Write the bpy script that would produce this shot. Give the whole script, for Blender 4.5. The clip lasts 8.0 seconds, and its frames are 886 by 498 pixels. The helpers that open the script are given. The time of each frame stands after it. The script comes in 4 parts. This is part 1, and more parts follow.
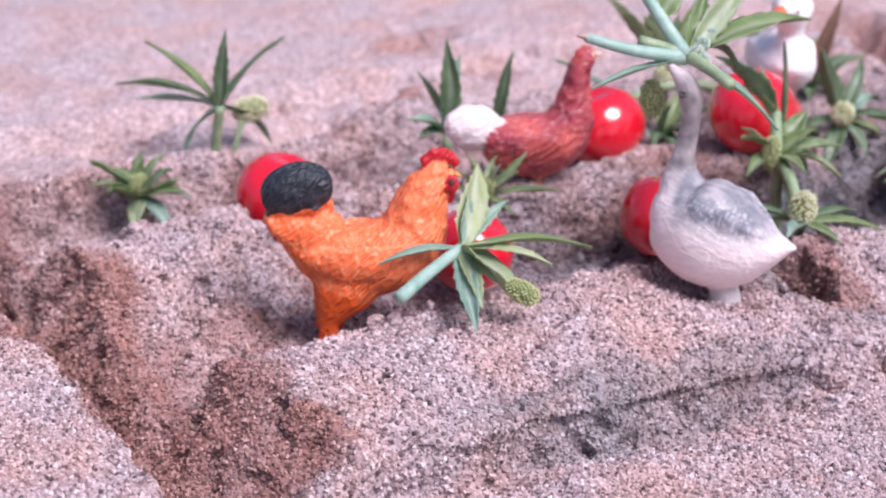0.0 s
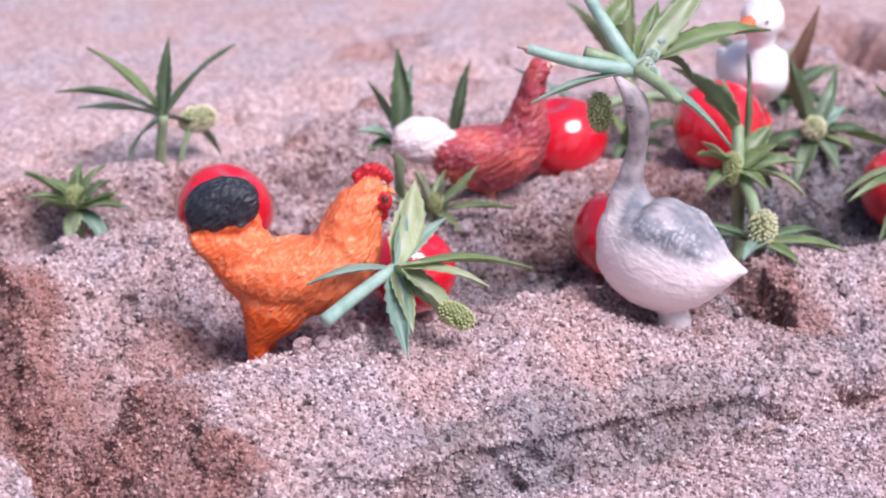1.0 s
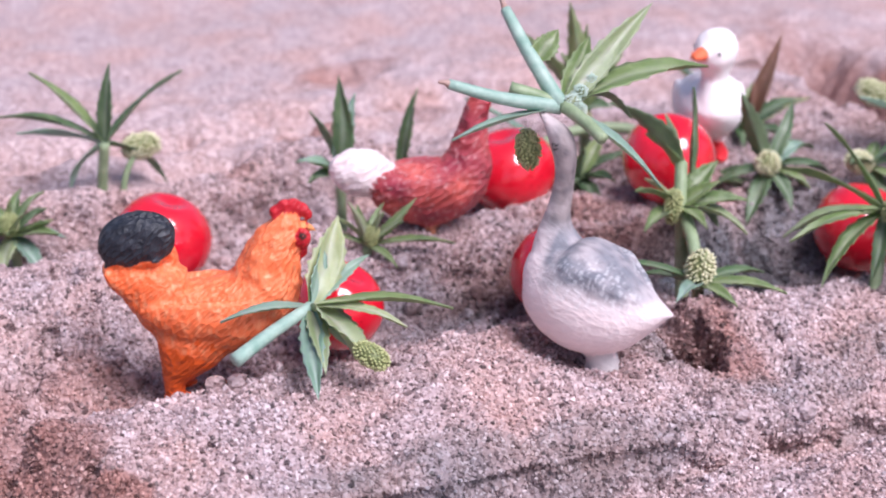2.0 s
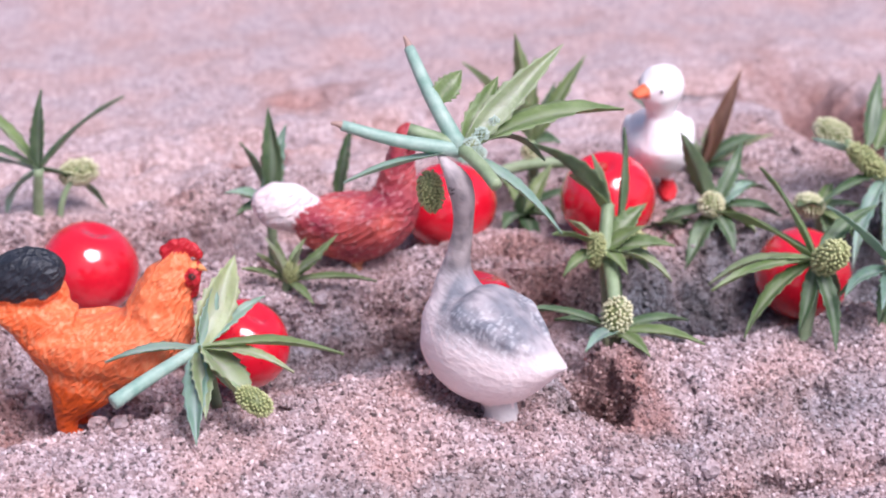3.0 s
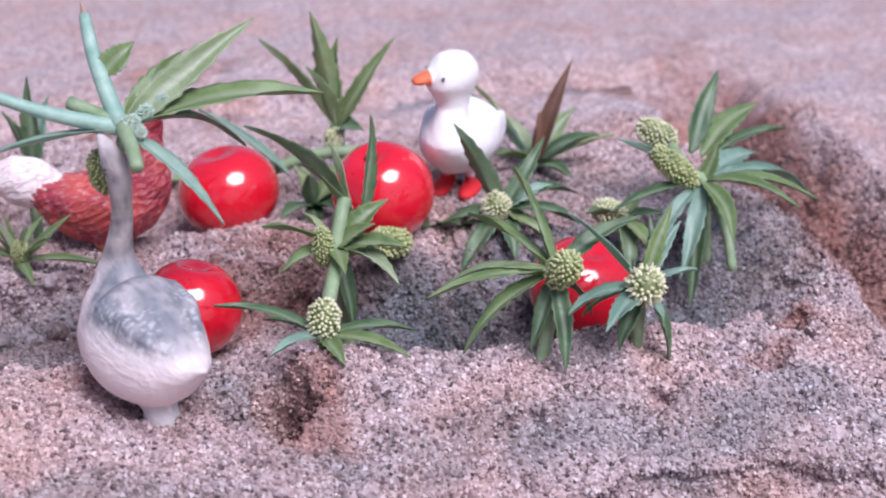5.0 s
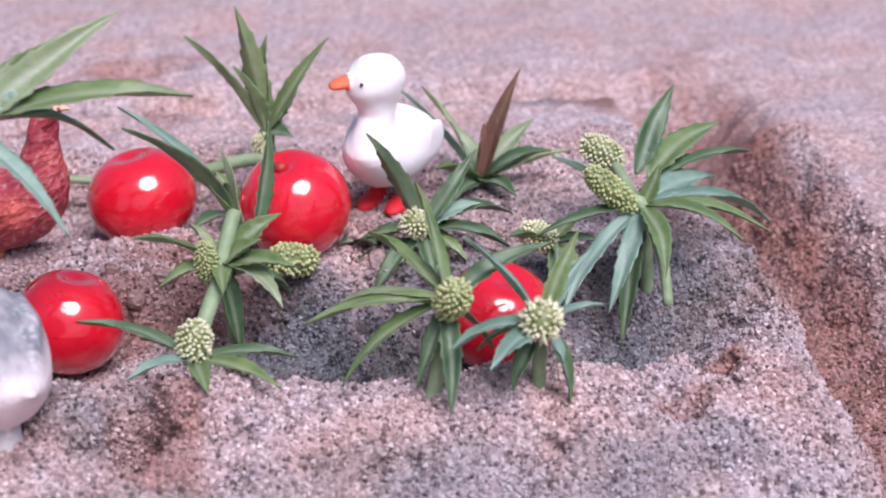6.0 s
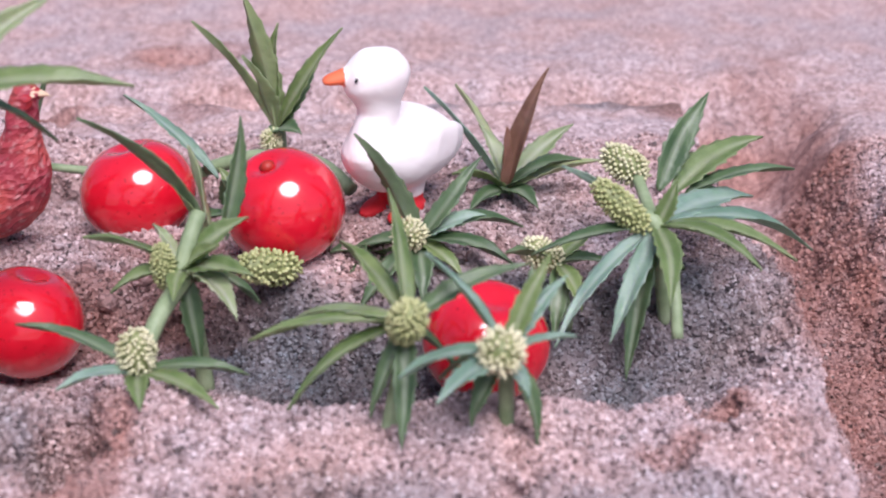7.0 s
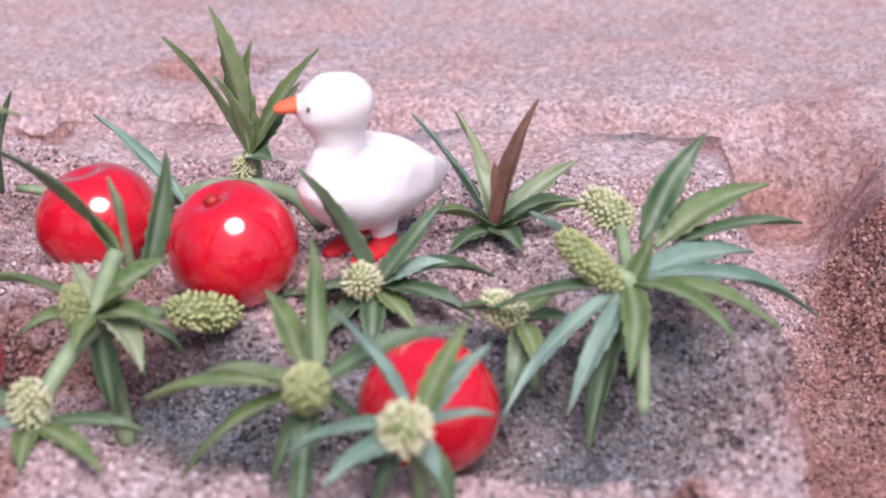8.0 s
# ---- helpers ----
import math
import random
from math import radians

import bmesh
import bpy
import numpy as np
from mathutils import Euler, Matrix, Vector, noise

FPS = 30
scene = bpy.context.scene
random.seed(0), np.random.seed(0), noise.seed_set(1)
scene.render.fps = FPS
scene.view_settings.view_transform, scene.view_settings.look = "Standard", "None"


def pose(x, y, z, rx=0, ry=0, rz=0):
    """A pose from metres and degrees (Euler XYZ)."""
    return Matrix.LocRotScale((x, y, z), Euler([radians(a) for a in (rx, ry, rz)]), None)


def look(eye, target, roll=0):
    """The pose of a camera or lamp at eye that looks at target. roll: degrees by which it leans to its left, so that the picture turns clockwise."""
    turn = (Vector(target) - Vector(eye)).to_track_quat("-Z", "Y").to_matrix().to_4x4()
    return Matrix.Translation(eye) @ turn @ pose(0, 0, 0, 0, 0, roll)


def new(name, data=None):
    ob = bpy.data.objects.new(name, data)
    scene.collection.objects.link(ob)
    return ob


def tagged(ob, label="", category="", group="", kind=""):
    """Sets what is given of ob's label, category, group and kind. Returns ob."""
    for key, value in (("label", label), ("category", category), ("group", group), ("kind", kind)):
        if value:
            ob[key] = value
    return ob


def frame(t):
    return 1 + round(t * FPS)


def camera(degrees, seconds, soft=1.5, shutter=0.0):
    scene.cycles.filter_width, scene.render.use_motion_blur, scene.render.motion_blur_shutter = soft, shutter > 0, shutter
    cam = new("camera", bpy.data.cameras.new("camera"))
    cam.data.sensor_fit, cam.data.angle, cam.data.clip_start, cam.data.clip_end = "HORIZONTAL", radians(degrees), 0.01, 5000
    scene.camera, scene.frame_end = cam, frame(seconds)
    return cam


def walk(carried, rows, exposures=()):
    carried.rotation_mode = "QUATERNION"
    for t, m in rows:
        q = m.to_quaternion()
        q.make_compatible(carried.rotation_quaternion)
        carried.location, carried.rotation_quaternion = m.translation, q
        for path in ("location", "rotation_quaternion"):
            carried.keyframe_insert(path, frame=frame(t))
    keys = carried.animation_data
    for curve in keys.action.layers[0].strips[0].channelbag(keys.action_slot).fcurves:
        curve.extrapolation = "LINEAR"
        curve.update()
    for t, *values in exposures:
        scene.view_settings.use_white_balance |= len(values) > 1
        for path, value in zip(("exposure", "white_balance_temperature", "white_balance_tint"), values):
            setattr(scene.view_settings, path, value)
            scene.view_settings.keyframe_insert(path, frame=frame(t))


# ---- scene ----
cam = camera(28.18, 8.0, soft=2.0)

# The path in centimetres: seconds, eye, yaw, pitch, roll in degrees
PATH = [
    (0, -10.345, -29.992, 13.805, -12.87, -24.61, 0.96),
    (0.5, -9.315, -29.428, 13.575, -12.42, -24.50, 0.96),
    (1, -8.312, -28.973, 13.520, -11.50, -24.57, 0.89),
    (1.5, -7.306, -28.758, 13.609, -10.63, -24.45, 0.85),
    (1.7, -6.758, -28.683, 13.663, -10.31, -24.43, 0.87),
    (2.8, -3.534, -28.281, 14.227, -6.69, -24.45, 0.85),
    (3, -2.426, -28.113, 14.282, -5.69, -24.59, 0.69),
    (3.5, 0.142, -27.631, 13.897, -4.07, -24.65, 0.62),
    (4, 1.789, -27.327, 13.863, -2.17, -24.79, 0.60),
    (4.5, 4.085, -26.813, 13.567, 0.15, -24.78, 0.59),
    (5, 6.678, -25.933, 13.303, 3.40, -24.86, 0.29),
    (5.2, 7.272, -25.525, 12.959, 4.37, -24.79, 0.28),
    (6.3, 10.834, -22.523, 12.375, 11.28, -25.08, 0.42),
    (6.5, 10.976, -22.248, 12.094, 13.52, -25.27, 0.31),
    (7, 13.219, -20.044, 11.827, 16.48, -25.09, -0.22),
    (7.5, 13.890, -18.237, 11.801, 19.32, -25.04, -0.56),
    (8, 15.587, -16.301, 11.335, 23.78, -25.15, -1.23),
]


def eye_pose(x, y, z, yaw, pitch, roll):
    return Matrix.Translation((x * 0.01, y * 0.01, z * 0.01)) @ Euler((radians(90 + pitch), 0, radians(yaw))).to_matrix().to_4x4() @ pose(0, 0, 0, 0, 0, roll)


walk(cam, [(t, eye_pose(*p)) for t, *p in PATH], [(0.0, 0.32, 5830, 14.5), (3.0, 0.30, 5860, 14.5), (4.0, 0.15, 5690, 12), (5.2, 0.07, 5580, 11), (6.3, 0.13, 5830, 13), (8.0, 0.14, 5980, 14.5)])
cam.data.dof.use_dof = True
cam.data.dof.focus_distance = 0.279
cam.data.dof.aperture_fstop = 25.0

# ---- light: bright haze over the beach, one broad soft sun ----
world = bpy.data.worlds.new("sky")
scene.world = world
world.use_nodes = True
wn = world.node_tree
sky = wn.nodes.new("ShaderNodeTexSky")
sky.sky_type = "NISHITA"
sky.sun_disc = False
sky.sun_elevation = radians(57)
sky.sun_rotation = radians(146)
sky.air_density, sky.dust_density = 1.0, 3.0
wn.links.new(sky.outputs[0], wn.nodes["Background"].inputs[0])
wn.nodes["Background"].inputs[1].default_value = 0.09
sun_data = bpy.data.lights.new("sun", "SUN")
sun_data.energy, sun_data.angle, sun_data.color = 3.5, radians(32), (1.0, 0.92, 0.90)
sun = new("sun", sun_data)
sun.matrix_world = look((0.11, -0.165, 0.31), (0, 0, 0))

import itertools

from mathutils import kdtree

CM = 0.01
A16 = radians(16)
CU, SU = math.cos(A16), math.sin(A16)
UP = Vector((0, 0, 1))


# ---- materials ----
def material(name):
    m = bpy.data.materials.new(name)
    m.use_nodes = True
    nt = m.node_tree
    return m, nt, nt.nodes["Principled BSDF"]


def node(nt, kind, **sets):
    n = nt.nodes.new("ShaderNode" + kind)
    for k, v in sets.items():
        n.inputs[k].default_value = v
    return n


def ramp(nt, source, stops):
    r = nt.nodes.new("ShaderNodeValToRGB")
    els = r.color_ramp.elements
    while len(els) < len(stops):
        els.new(0.5)
    for e, (p, c) in zip(els, stops):
        e.position, e.color = p, (*c, 1)
    nt.links.new(source, r.inputs[0])
    return r.outputs[0]


def mixed(nt, kind, fac, a, b):
    m = nt.nodes.new("ShaderNodeMix")
    m.data_type, m.blend_type = "RGBA", kind
    for slot, v in ((0, fac), (6, a), (7, b)):
        if isinstance(v, (int, float)):
            m.inputs[slot].default_value = v
        elif isinstance(v, tuple):
            m.inputs[slot].default_value = (*v, 1)
        else:
            nt.links.new(v, m.inputs[slot])
    return m.outputs[2]


def bump(nt, bsdf, height, strength, distance):
    b = node(nt, "Bump", Strength=strength, Distance=distance)
    nt.links.new(height, b.inputs["Height"])
    nt.links.new(b.outputs[0], bsdf.inputs["Normal"])
    return b


def coords(nt):
    return nt.nodes.new("ShaderNodeTexCoord").outputs["Object"]


def noise_tex(nt, co, scale, detail=3.0, rough=0.55):
    n = node(nt, "TexNoise", Scale=scale, Detail=detail, Roughness=rough)
    nt.links.new(co, n.inputs["Vector"])
    return n.outputs["Fac"]


def sand_material():
    m, nt, b = material("coarse_sand")
    co = coords(nt)
    vor = node(nt, "TexVoronoi", Scale=1500.0)
    nt.links.new(co, vor.inputs["Vector"])
    sep = nt.nodes.new("ShaderNodeSeparateColor")
    nt.links.new(vor.outputs["Color"], sep.inputs[0])
    grain = mixed(nt, "MIX", 0.45, ramp(nt, sep.outputs[0], SAND_STOPS), (0.46, 0.36, 0.355))
    patch = ramp(nt, noise_tex(nt, co, 55.0, 4.0), [(0.35, SAND_WARM), (0.62, SAND_COOL)])
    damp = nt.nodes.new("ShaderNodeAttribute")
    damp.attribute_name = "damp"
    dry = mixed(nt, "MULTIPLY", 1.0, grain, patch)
    # grey carries the shade of channel walls, multiplied into the sand colour
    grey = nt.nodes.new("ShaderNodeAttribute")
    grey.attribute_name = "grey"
    dry = mixed(nt, "MULTIPLY", grey.outputs["Fac"], dry, SAND_SHADE)
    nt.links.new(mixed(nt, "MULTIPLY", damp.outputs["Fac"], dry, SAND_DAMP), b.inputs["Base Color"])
    b.inputs["Roughness"].default_value = 0.85
    add = node(nt, "Math")
    add.operation = "ADD"
    nt.links.new(vor.outputs["Distance"], add.inputs[0])
    nt.links.new(noise_tex(nt, co, 600.0, 2.0), add.inputs[1])
    bump(nt, b, add.outputs[0], 0.4, 0.0005)
    return m


def grain_material():
    m, nt, b = material("sand_grain")
    geo = nt.nodes.new("ShaderNodeNewGeometry")
    grain = ramp(nt, geo.outputs["Random Per Island"], SAND_STOPS)
    patch = ramp(nt, noise_tex(nt, coords(nt), 55.0, 4.0), [(0.35, SAND_WARM), (0.62, SAND_COOL)])
    damp = nt.nodes.new("ShaderNodeAttribute")
    damp.attribute_name = "damp"
    dry = mixed(nt, "MULTIPLY", 1.0, grain, patch)
    # the same painted shade darkens and cools the grains
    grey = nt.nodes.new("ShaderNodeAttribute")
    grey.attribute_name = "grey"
    dry = mixed(nt, "MULTIPLY", grey.outputs["Fac"], dry, SAND_SHADE)
    nt.links.new(mixed(nt, "MULTIPLY", damp.outputs["Fac"], dry, SAND_DAMP), b.inputs["Base Color"])
    b.inputs["Roughness"].default_value = 0.5
    return m


SAND_STOPS = [(0.0, (0.09, 0.07, 0.07)), (0.14, (0.26, 0.19, 0.19)), (0.36, (0.44, 0.34, 0.33)), (0.7, (0.56, 0.45, 0.45)), (1.0, (0.82, 0.72, 0.72))]
SAND_WARM, SAND_COOL = (0.97, 0.80, 0.76), (0.93, 0.89, 0.93)
SAND_DAMP = (0.66, 0.47, 0.41)
# cool shade of channels and slopes, as a tint on the sand
SAND_SHADE = (0.33, 0.43, 0.47)


def cherry_material():
    m, nt, b = material("cherry_skin")
    co = coords(nt)
    info = nt.nodes.new("ShaderNodeObjectInfo")
    skin = ramp(nt, noise_tex(nt, co, 120.0, 3.0), [(0.3, (0.66, 0.007, 0.022)), (0.7, (0.82, 0.013, 0.036))])
    dots = ramp(nt, noise_tex(nt, co, 1400.0, 1.0), [(0.27, (0.35, 0.0, 0.006)), (0.33, (1.0, 1.0, 1.0))])
    tone = ramp(nt, info.outputs["Random"], [(0.0, (0.9, 0.9, 0.9)), (1.0, (1.0, 1.0, 1.0))])
    c = mixed(nt, "MULTIPLY", 0.5, skin, dots)
    nt.links.new(mixed(nt, "MULTIPLY", 1.0, c, tone), b.inputs["Base Color"])
    b.inputs["Roughness"].default_value = 0.14
    b.inputs["Coat Weight"].default_value = 1.0
    b.inputs["Coat Roughness"].default_value = 0.035
    b.inputs["Subsurface Weight"].default_value = 0.05
    b.inputs["Subsurface Radius"].default_value = (0.004, 0.001, 0.001)
    b.inputs["Subsurface Scale"].default_value = 0.5
    bump(nt, b, noise_tex(nt, co, 260.0, 2.0), 0.12, 0.001)
    return m


def leaf_material(name, dark, light, back):
    m, nt, b = material(name)
    co = coords(nt)
    info = nt.nodes.new("ShaderNodeObjectInfo")
    body = ramp(nt, noise_tex(nt, co, 220.0, 4.0), [(0.3, dark), (0.7, light)])
    tone = ramp(nt, info.outputs["Random"], [(0.0, (0.72, 0.78, 0.7)), (0.5, (1.0, 1.0, 1.0)), (1.0, (1.12, 1.08, 1.0))])
    vein = nt.nodes.new("ShaderNodeAttribute")
    vein.attribute_name = "vein"
    c = mixed(nt, "MULTIPLY", 1.0, body, tone)
    nt.links.new(mixed(nt, "MIX", vein.outputs["Fac"], c, back), b.inputs["Base Color"])
    b.inputs["Roughness"].default_value = 0.38
    b.inputs["Subsurface Weight"].default_value = 0.12
    b.inputs["Subsurface Radius"].default_value = (0.001, 0.002, 0.0005)
    bump(nt, b, noise_tex(nt, co, 900.0, 3.0), 0.35, 0.0006)
    thin = nt.nodes.new("ShaderNodeBsdfTranslucent")
    glow = mixed(nt, "MULTIPLY", 1.0, c, (1.5, 1.5, 0.8))
    nt.links.new(glow, thin.inputs["Color"])
    both = nt.nodes.new("ShaderNodeMixShader")
    both.inputs[0].default_value = 0.3
    nt.links.new(b.outputs[0], both.inputs[1])
    nt.links.new(thin.outputs[0], both.inputs[2])
    nt.links.new(both.outputs[0], nt.nodes["Material Output"].inputs["Surface"])
    return m


def stem_material(name, a, c):
    m, nt, b = material(name)
    co = coords(nt)
    nt.links.new(ramp(nt, noise_tex(nt, co, 300.0, 3.0), [(0.3, a), (0.7, c)]), b.inputs["Base Color"])
    b.inputs["Roughness"].default_value = 0.5
    bump(nt, b, noise_tex(nt, co, 1200.0, 2.0), 0.3, 0.0004)
    return m


def paint_material(name, rough, scale, depth, strength=0.5, lean=(0.0, -0.5, 0.0)):
    """Painted plastic with overlapping feather relief, stretched along the bird."""
    m, nt, b = material(name)
    co = coords(nt)
    at = nt.nodes.new("ShaderNodeAttribute")
    at.attribute_name = "paint"
    mp = nt.nodes.new("ShaderNodeMapping")
    mp.inputs["Rotation"].default_value = lean
    mp.vector_type = "TEXTURE"
    mp.inputs["Scale"].default_value = (2.6, 1.0, 1.0)
    nt.links.new(co, mp.inputs["Vector"])
    warp = node(nt, "TexNoise", Scale=260.0, Detail=2.0)
    nt.links.new(co, warp.inputs["Vector"])
    bent = nt.nodes.new("ShaderNodeVectorMath")
    bent.operation = "MULTIPLY_ADD"
    bent.inputs[1].default_value = (0.0016, 0.0016, 0.0016)
    nt.links.new(warp.outputs["Color"], bent.inputs[0])
    nt.links.new(mp.outputs[0], bent.inputs[2])
    vor = node(nt, "TexVoronoi", Scale=scale)
    nt.links.new(bent.outputs[0], vor.inputs["Vector"])
    fine = node(nt, "TexNoise", Scale=scale * 2.2, Detail=3.0)
    nt.links.new(bent.outputs[0], fine.inputs["Vector"])
    both = node(nt, "Math")
    both.operation = "MULTIPLY_ADD"
    both.inputs[1].default_value = 0.7
    nt.links.new(fine.outputs["Fac"], both.inputs[0])
    nt.links.new(vor.outputs["Distance"], both.inputs[2])
    # the paint gets darker where the feather relief is low
    relief_tone = ramp(nt, both.outputs[0], [(0.30, (0.78, 0.70, 0.70)), (0.75, (1.0, 1.0, 1.0))])
    nt.links.new(mixed(nt, "MULTIPLY", strength, at.outputs["Color"], relief_tone), b.inputs["Base Color"])
    b.inputs["Roughness"].default_value = rough
    bump(nt, b, both.outputs[0], strength, depth)
    return m


MAT_SAND = sand_material()
MAT_GRAIN = grain_material()
MAT_CHERRY = cherry_material()
MAT_LEAF = leaf_material("fresh_leaf", (0.155, 0.23, 0.08), (0.27, 0.345, 0.15), (0.43, 0.47, 0.31))
MAT_DARK = leaf_material("dark_leaf", (0.08, 0.145, 0.07), (0.165, 0.24, 0.125), (0.34, 0.40, 0.28))
MAT_PALE = leaf_material("pale_leaf_underside", (0.32, 0.38, 0.21), (0.45, 0.50, 0.31), (0.58, 0.60, 0.47))
MAT_TEAL = leaf_material("waxy_leaf", (0.21, 0.33, 0.27), (0.34, 0.47, 0.40), (0.47, 0.57, 0.50))
MAT_BROWN = leaf_material("withered_leaf", (0.27, 0.13, 0.10), (0.42, 0.23, 0.18), (0.38, 0.21, 0.15))
MAT_STEM = stem_material("green_stem", (0.19, 0.26, 0.13), (0.34, 0.41, 0.25))
MAT_STEM_TEAL = stem_material("waxy_stem", (0.22, 0.36, 0.29), (0.42, 0.54, 0.46))
MAT_BUD = stem_material("green_bud", (0.33, 0.36, 0.14), (0.60, 0.60, 0.31))
MAT_BUD_PALE = stem_material("pale_bud", (0.52, 0.51, 0.28), (0.82, 0.77, 0.55))
MAT_BUD_TEAL = stem_material("waxy_bud", (0.46, 0.58, 0.50), (0.68, 0.75, 0.68))
MAT_WITHERED_TIP = stem_material("withered_tip", (0.30, 0.17, 0.14), (0.48, 0.32, 0.27))
MAT_CORE = stem_material("green_head_core", (0.16, 0.19, 0.07), (0.30, 0.33, 0.14))
MAT_PIT = stem_material("dry_stem_scar", (0.30, 0.02, 0.015), (0.45, 0.03, 0.02))
MAT_ROOSTER = paint_material("rooster_paint", 0.46, 1250.0, 0.0009, 0.5, (0.0, -0.8, 0.0))
MAT_HEN = paint_material("hen_paint", 0.5, 800.0, 0.0009, 0.7)
MAT_GOOSE = paint_material("goose_paint", 0.68, 1100.0, 0.0004, 0.28, (0.0, -0.3, 0.0))
MAT_DUCK = paint_material("duck_paint", 0.68, 500.0, 0.0004, 0.15)


# ---- mesh helpers (all built in centimetres) ----
def mesh_from(bm, name, mats, smooth=True):
    me = bpy.data.meshes.new(name)
    bmesh.ops.scale(bm, vec=(CM, CM, CM), verts=bm.verts)
    bm.to_mesh(me)
    bm.free()
    for m in mats:
        me.materials.append(m)
    if smooth:
        me.polygons.foreach_set("use_smooth", [True] * len(me.polygons))
    return me


def part(name, bm, mat, parent, label="", smooth=True):
    ob = new(name, mesh_from(bm, name, [mat], smooth))
    ob.parent = parent
    if label:
        tagged(ob, label)
    return ob


def rings(bm, spots, sides=20, close=True, side=None, squash=None):
    """A tube through rows of (centre, half width, half height); returns the made vertices ring by ring."""
    n = len(spots)
    made = []
    for i, (c, rw, rh) in enumerate(spots):
        a, b = Vector(spots[max(i - 1, 0)][0]), Vector(spots[min(i + 1, n - 1)][0])
        t = (b - a).normalized()
        w = Vector(side) if side else t.cross(UP)
        if w.length < 1e-4:
            w = Vector((1, 0, 0))
        w = (w - t * w.dot(t)).normalized()
        h = w.cross(t).normalized()
        ring = []
        for k in range(sides):
            g = 2 * math.pi * k / sides
            ring.append(bm.verts.new(Vector(c) + w * (rw * math.cos(g)) + h * (rh * math.sin(g))))
        made.append(ring)
    for r0, r1 in zip(made, made[1:]):
        for k in range(sides):
            bm.faces.new((r0[k], r0[(k + 1) % sides], r1[(k + 1) % sides], r1[k]))
    if close:
        bm.faces.new(list(reversed(made[0])))
        bm.faces.new(made[-1])
    return made


def smooth_rows(rows, steps=4):
    """Catmull-Rom through rows of numbers."""
    out = []
    n = len(rows)
    for i in range(n - 1):
        p = [np.array(rows[min(max(i + k, 0), n - 1)], float) for k in (-1, 0, 1, 2)]
        for s in range(steps):
            t = s / steps
            out.append(0.5 * (2 * p[1] + (p[2] - p[0]) * t + (2 * p[0] - 5 * p[1] + 4 * p[2] - p[3]) * t**2 + (3 * p[1] - p[0] - 3 * p[2] + p[3]) * t**3))
    out.append(np.array(rows[-1], float))
    return out


def blob(bm, centre, radii, turn=None, u=16, v=10):
    m = Matrix.LocRotScale(centre, turn or Euler((0, 0, 0)), radii)
    return bmesh.ops.create_uvsphere(bm, u_segments=u, v_segments=v, radius=1.0, matrix=m)["verts"]


# ---- the sand ----
LAT = np.random.RandomState(7).rand(256, 256)


def value_noise(x, y):
    xi, yi = np.floor(x).astype(int), np.floor(y).astype(int)
    fx, fy = x - xi, y - yi
    fx, fy = fx * fx * (3 - 2 * fx), fy * fy * (3 - 2 * fy)
    g = lambda a, b: LAT[a % 256, b % 256]
    return (g(xi, yi) * (1 - fx) + g(xi + 1, yi) * fx) * (1 - fy) + (g(xi, yi + 1) * (1 - fx) + g(xi + 1, yi + 1) * fx) * fy - 0.5


def fbm(x, y, scale, octaves=3):
    total, amp = 0.0, 1.0
    for k in range(octaves):
        total = total + amp * value_noise(x / scale + 17.3 * k, y / scale + 9.1 * k)
        scale, amp = scale / 2.1, amp * 0.5
    return total


def sst(a, b, x):
    t = np.clip((x - a) / (b - a), 0, 1)
    return t * t * (3 - 2 * t)


def drop(a, b, x):
    """0 before a, 1 past b, with a crisp shoulder and a softer foot."""
    t = np.clip((x - a) / (b - a), 0, 1)
    return np.where(t > 0, 1 - (1 - t) ** 1.7, 0)


FRONT_V = (-9.0, -6.5, -5.95, -5.65, -5.52, -5.34, -5.22, -4.7, -3.9, -3.2, -2.6, -2.2)
FRONT_LOW = (0.85, 0.88, 1.10, 1.40, 1.36, 0.95, 0.58, 0.38, 0.20, 0.08, 0.02, 0.0)
FRONT_HIGH = (0.85, 0.85, 1.15, 1.70, 1.66, 1.35, 1.12, 0.74, 0.30, 0.10, 0.02, 0.0)


def left_end(v):
    """Top edge and foot of the slab's left end."""
    edge = np.interp(v, [-5.5, -4, -2, 0, 2.6, 4, 7], [-7.4, -8.0, -9.2, -9.6, -9.7, -10.0, -10.3])
    foot = np.interp(v, [-7, -4.7, -2.5, 0, 3.6, 7], [-10.7, -10.75, -10.65, -10.95, -11.35, -11.6])
    return edge, foot


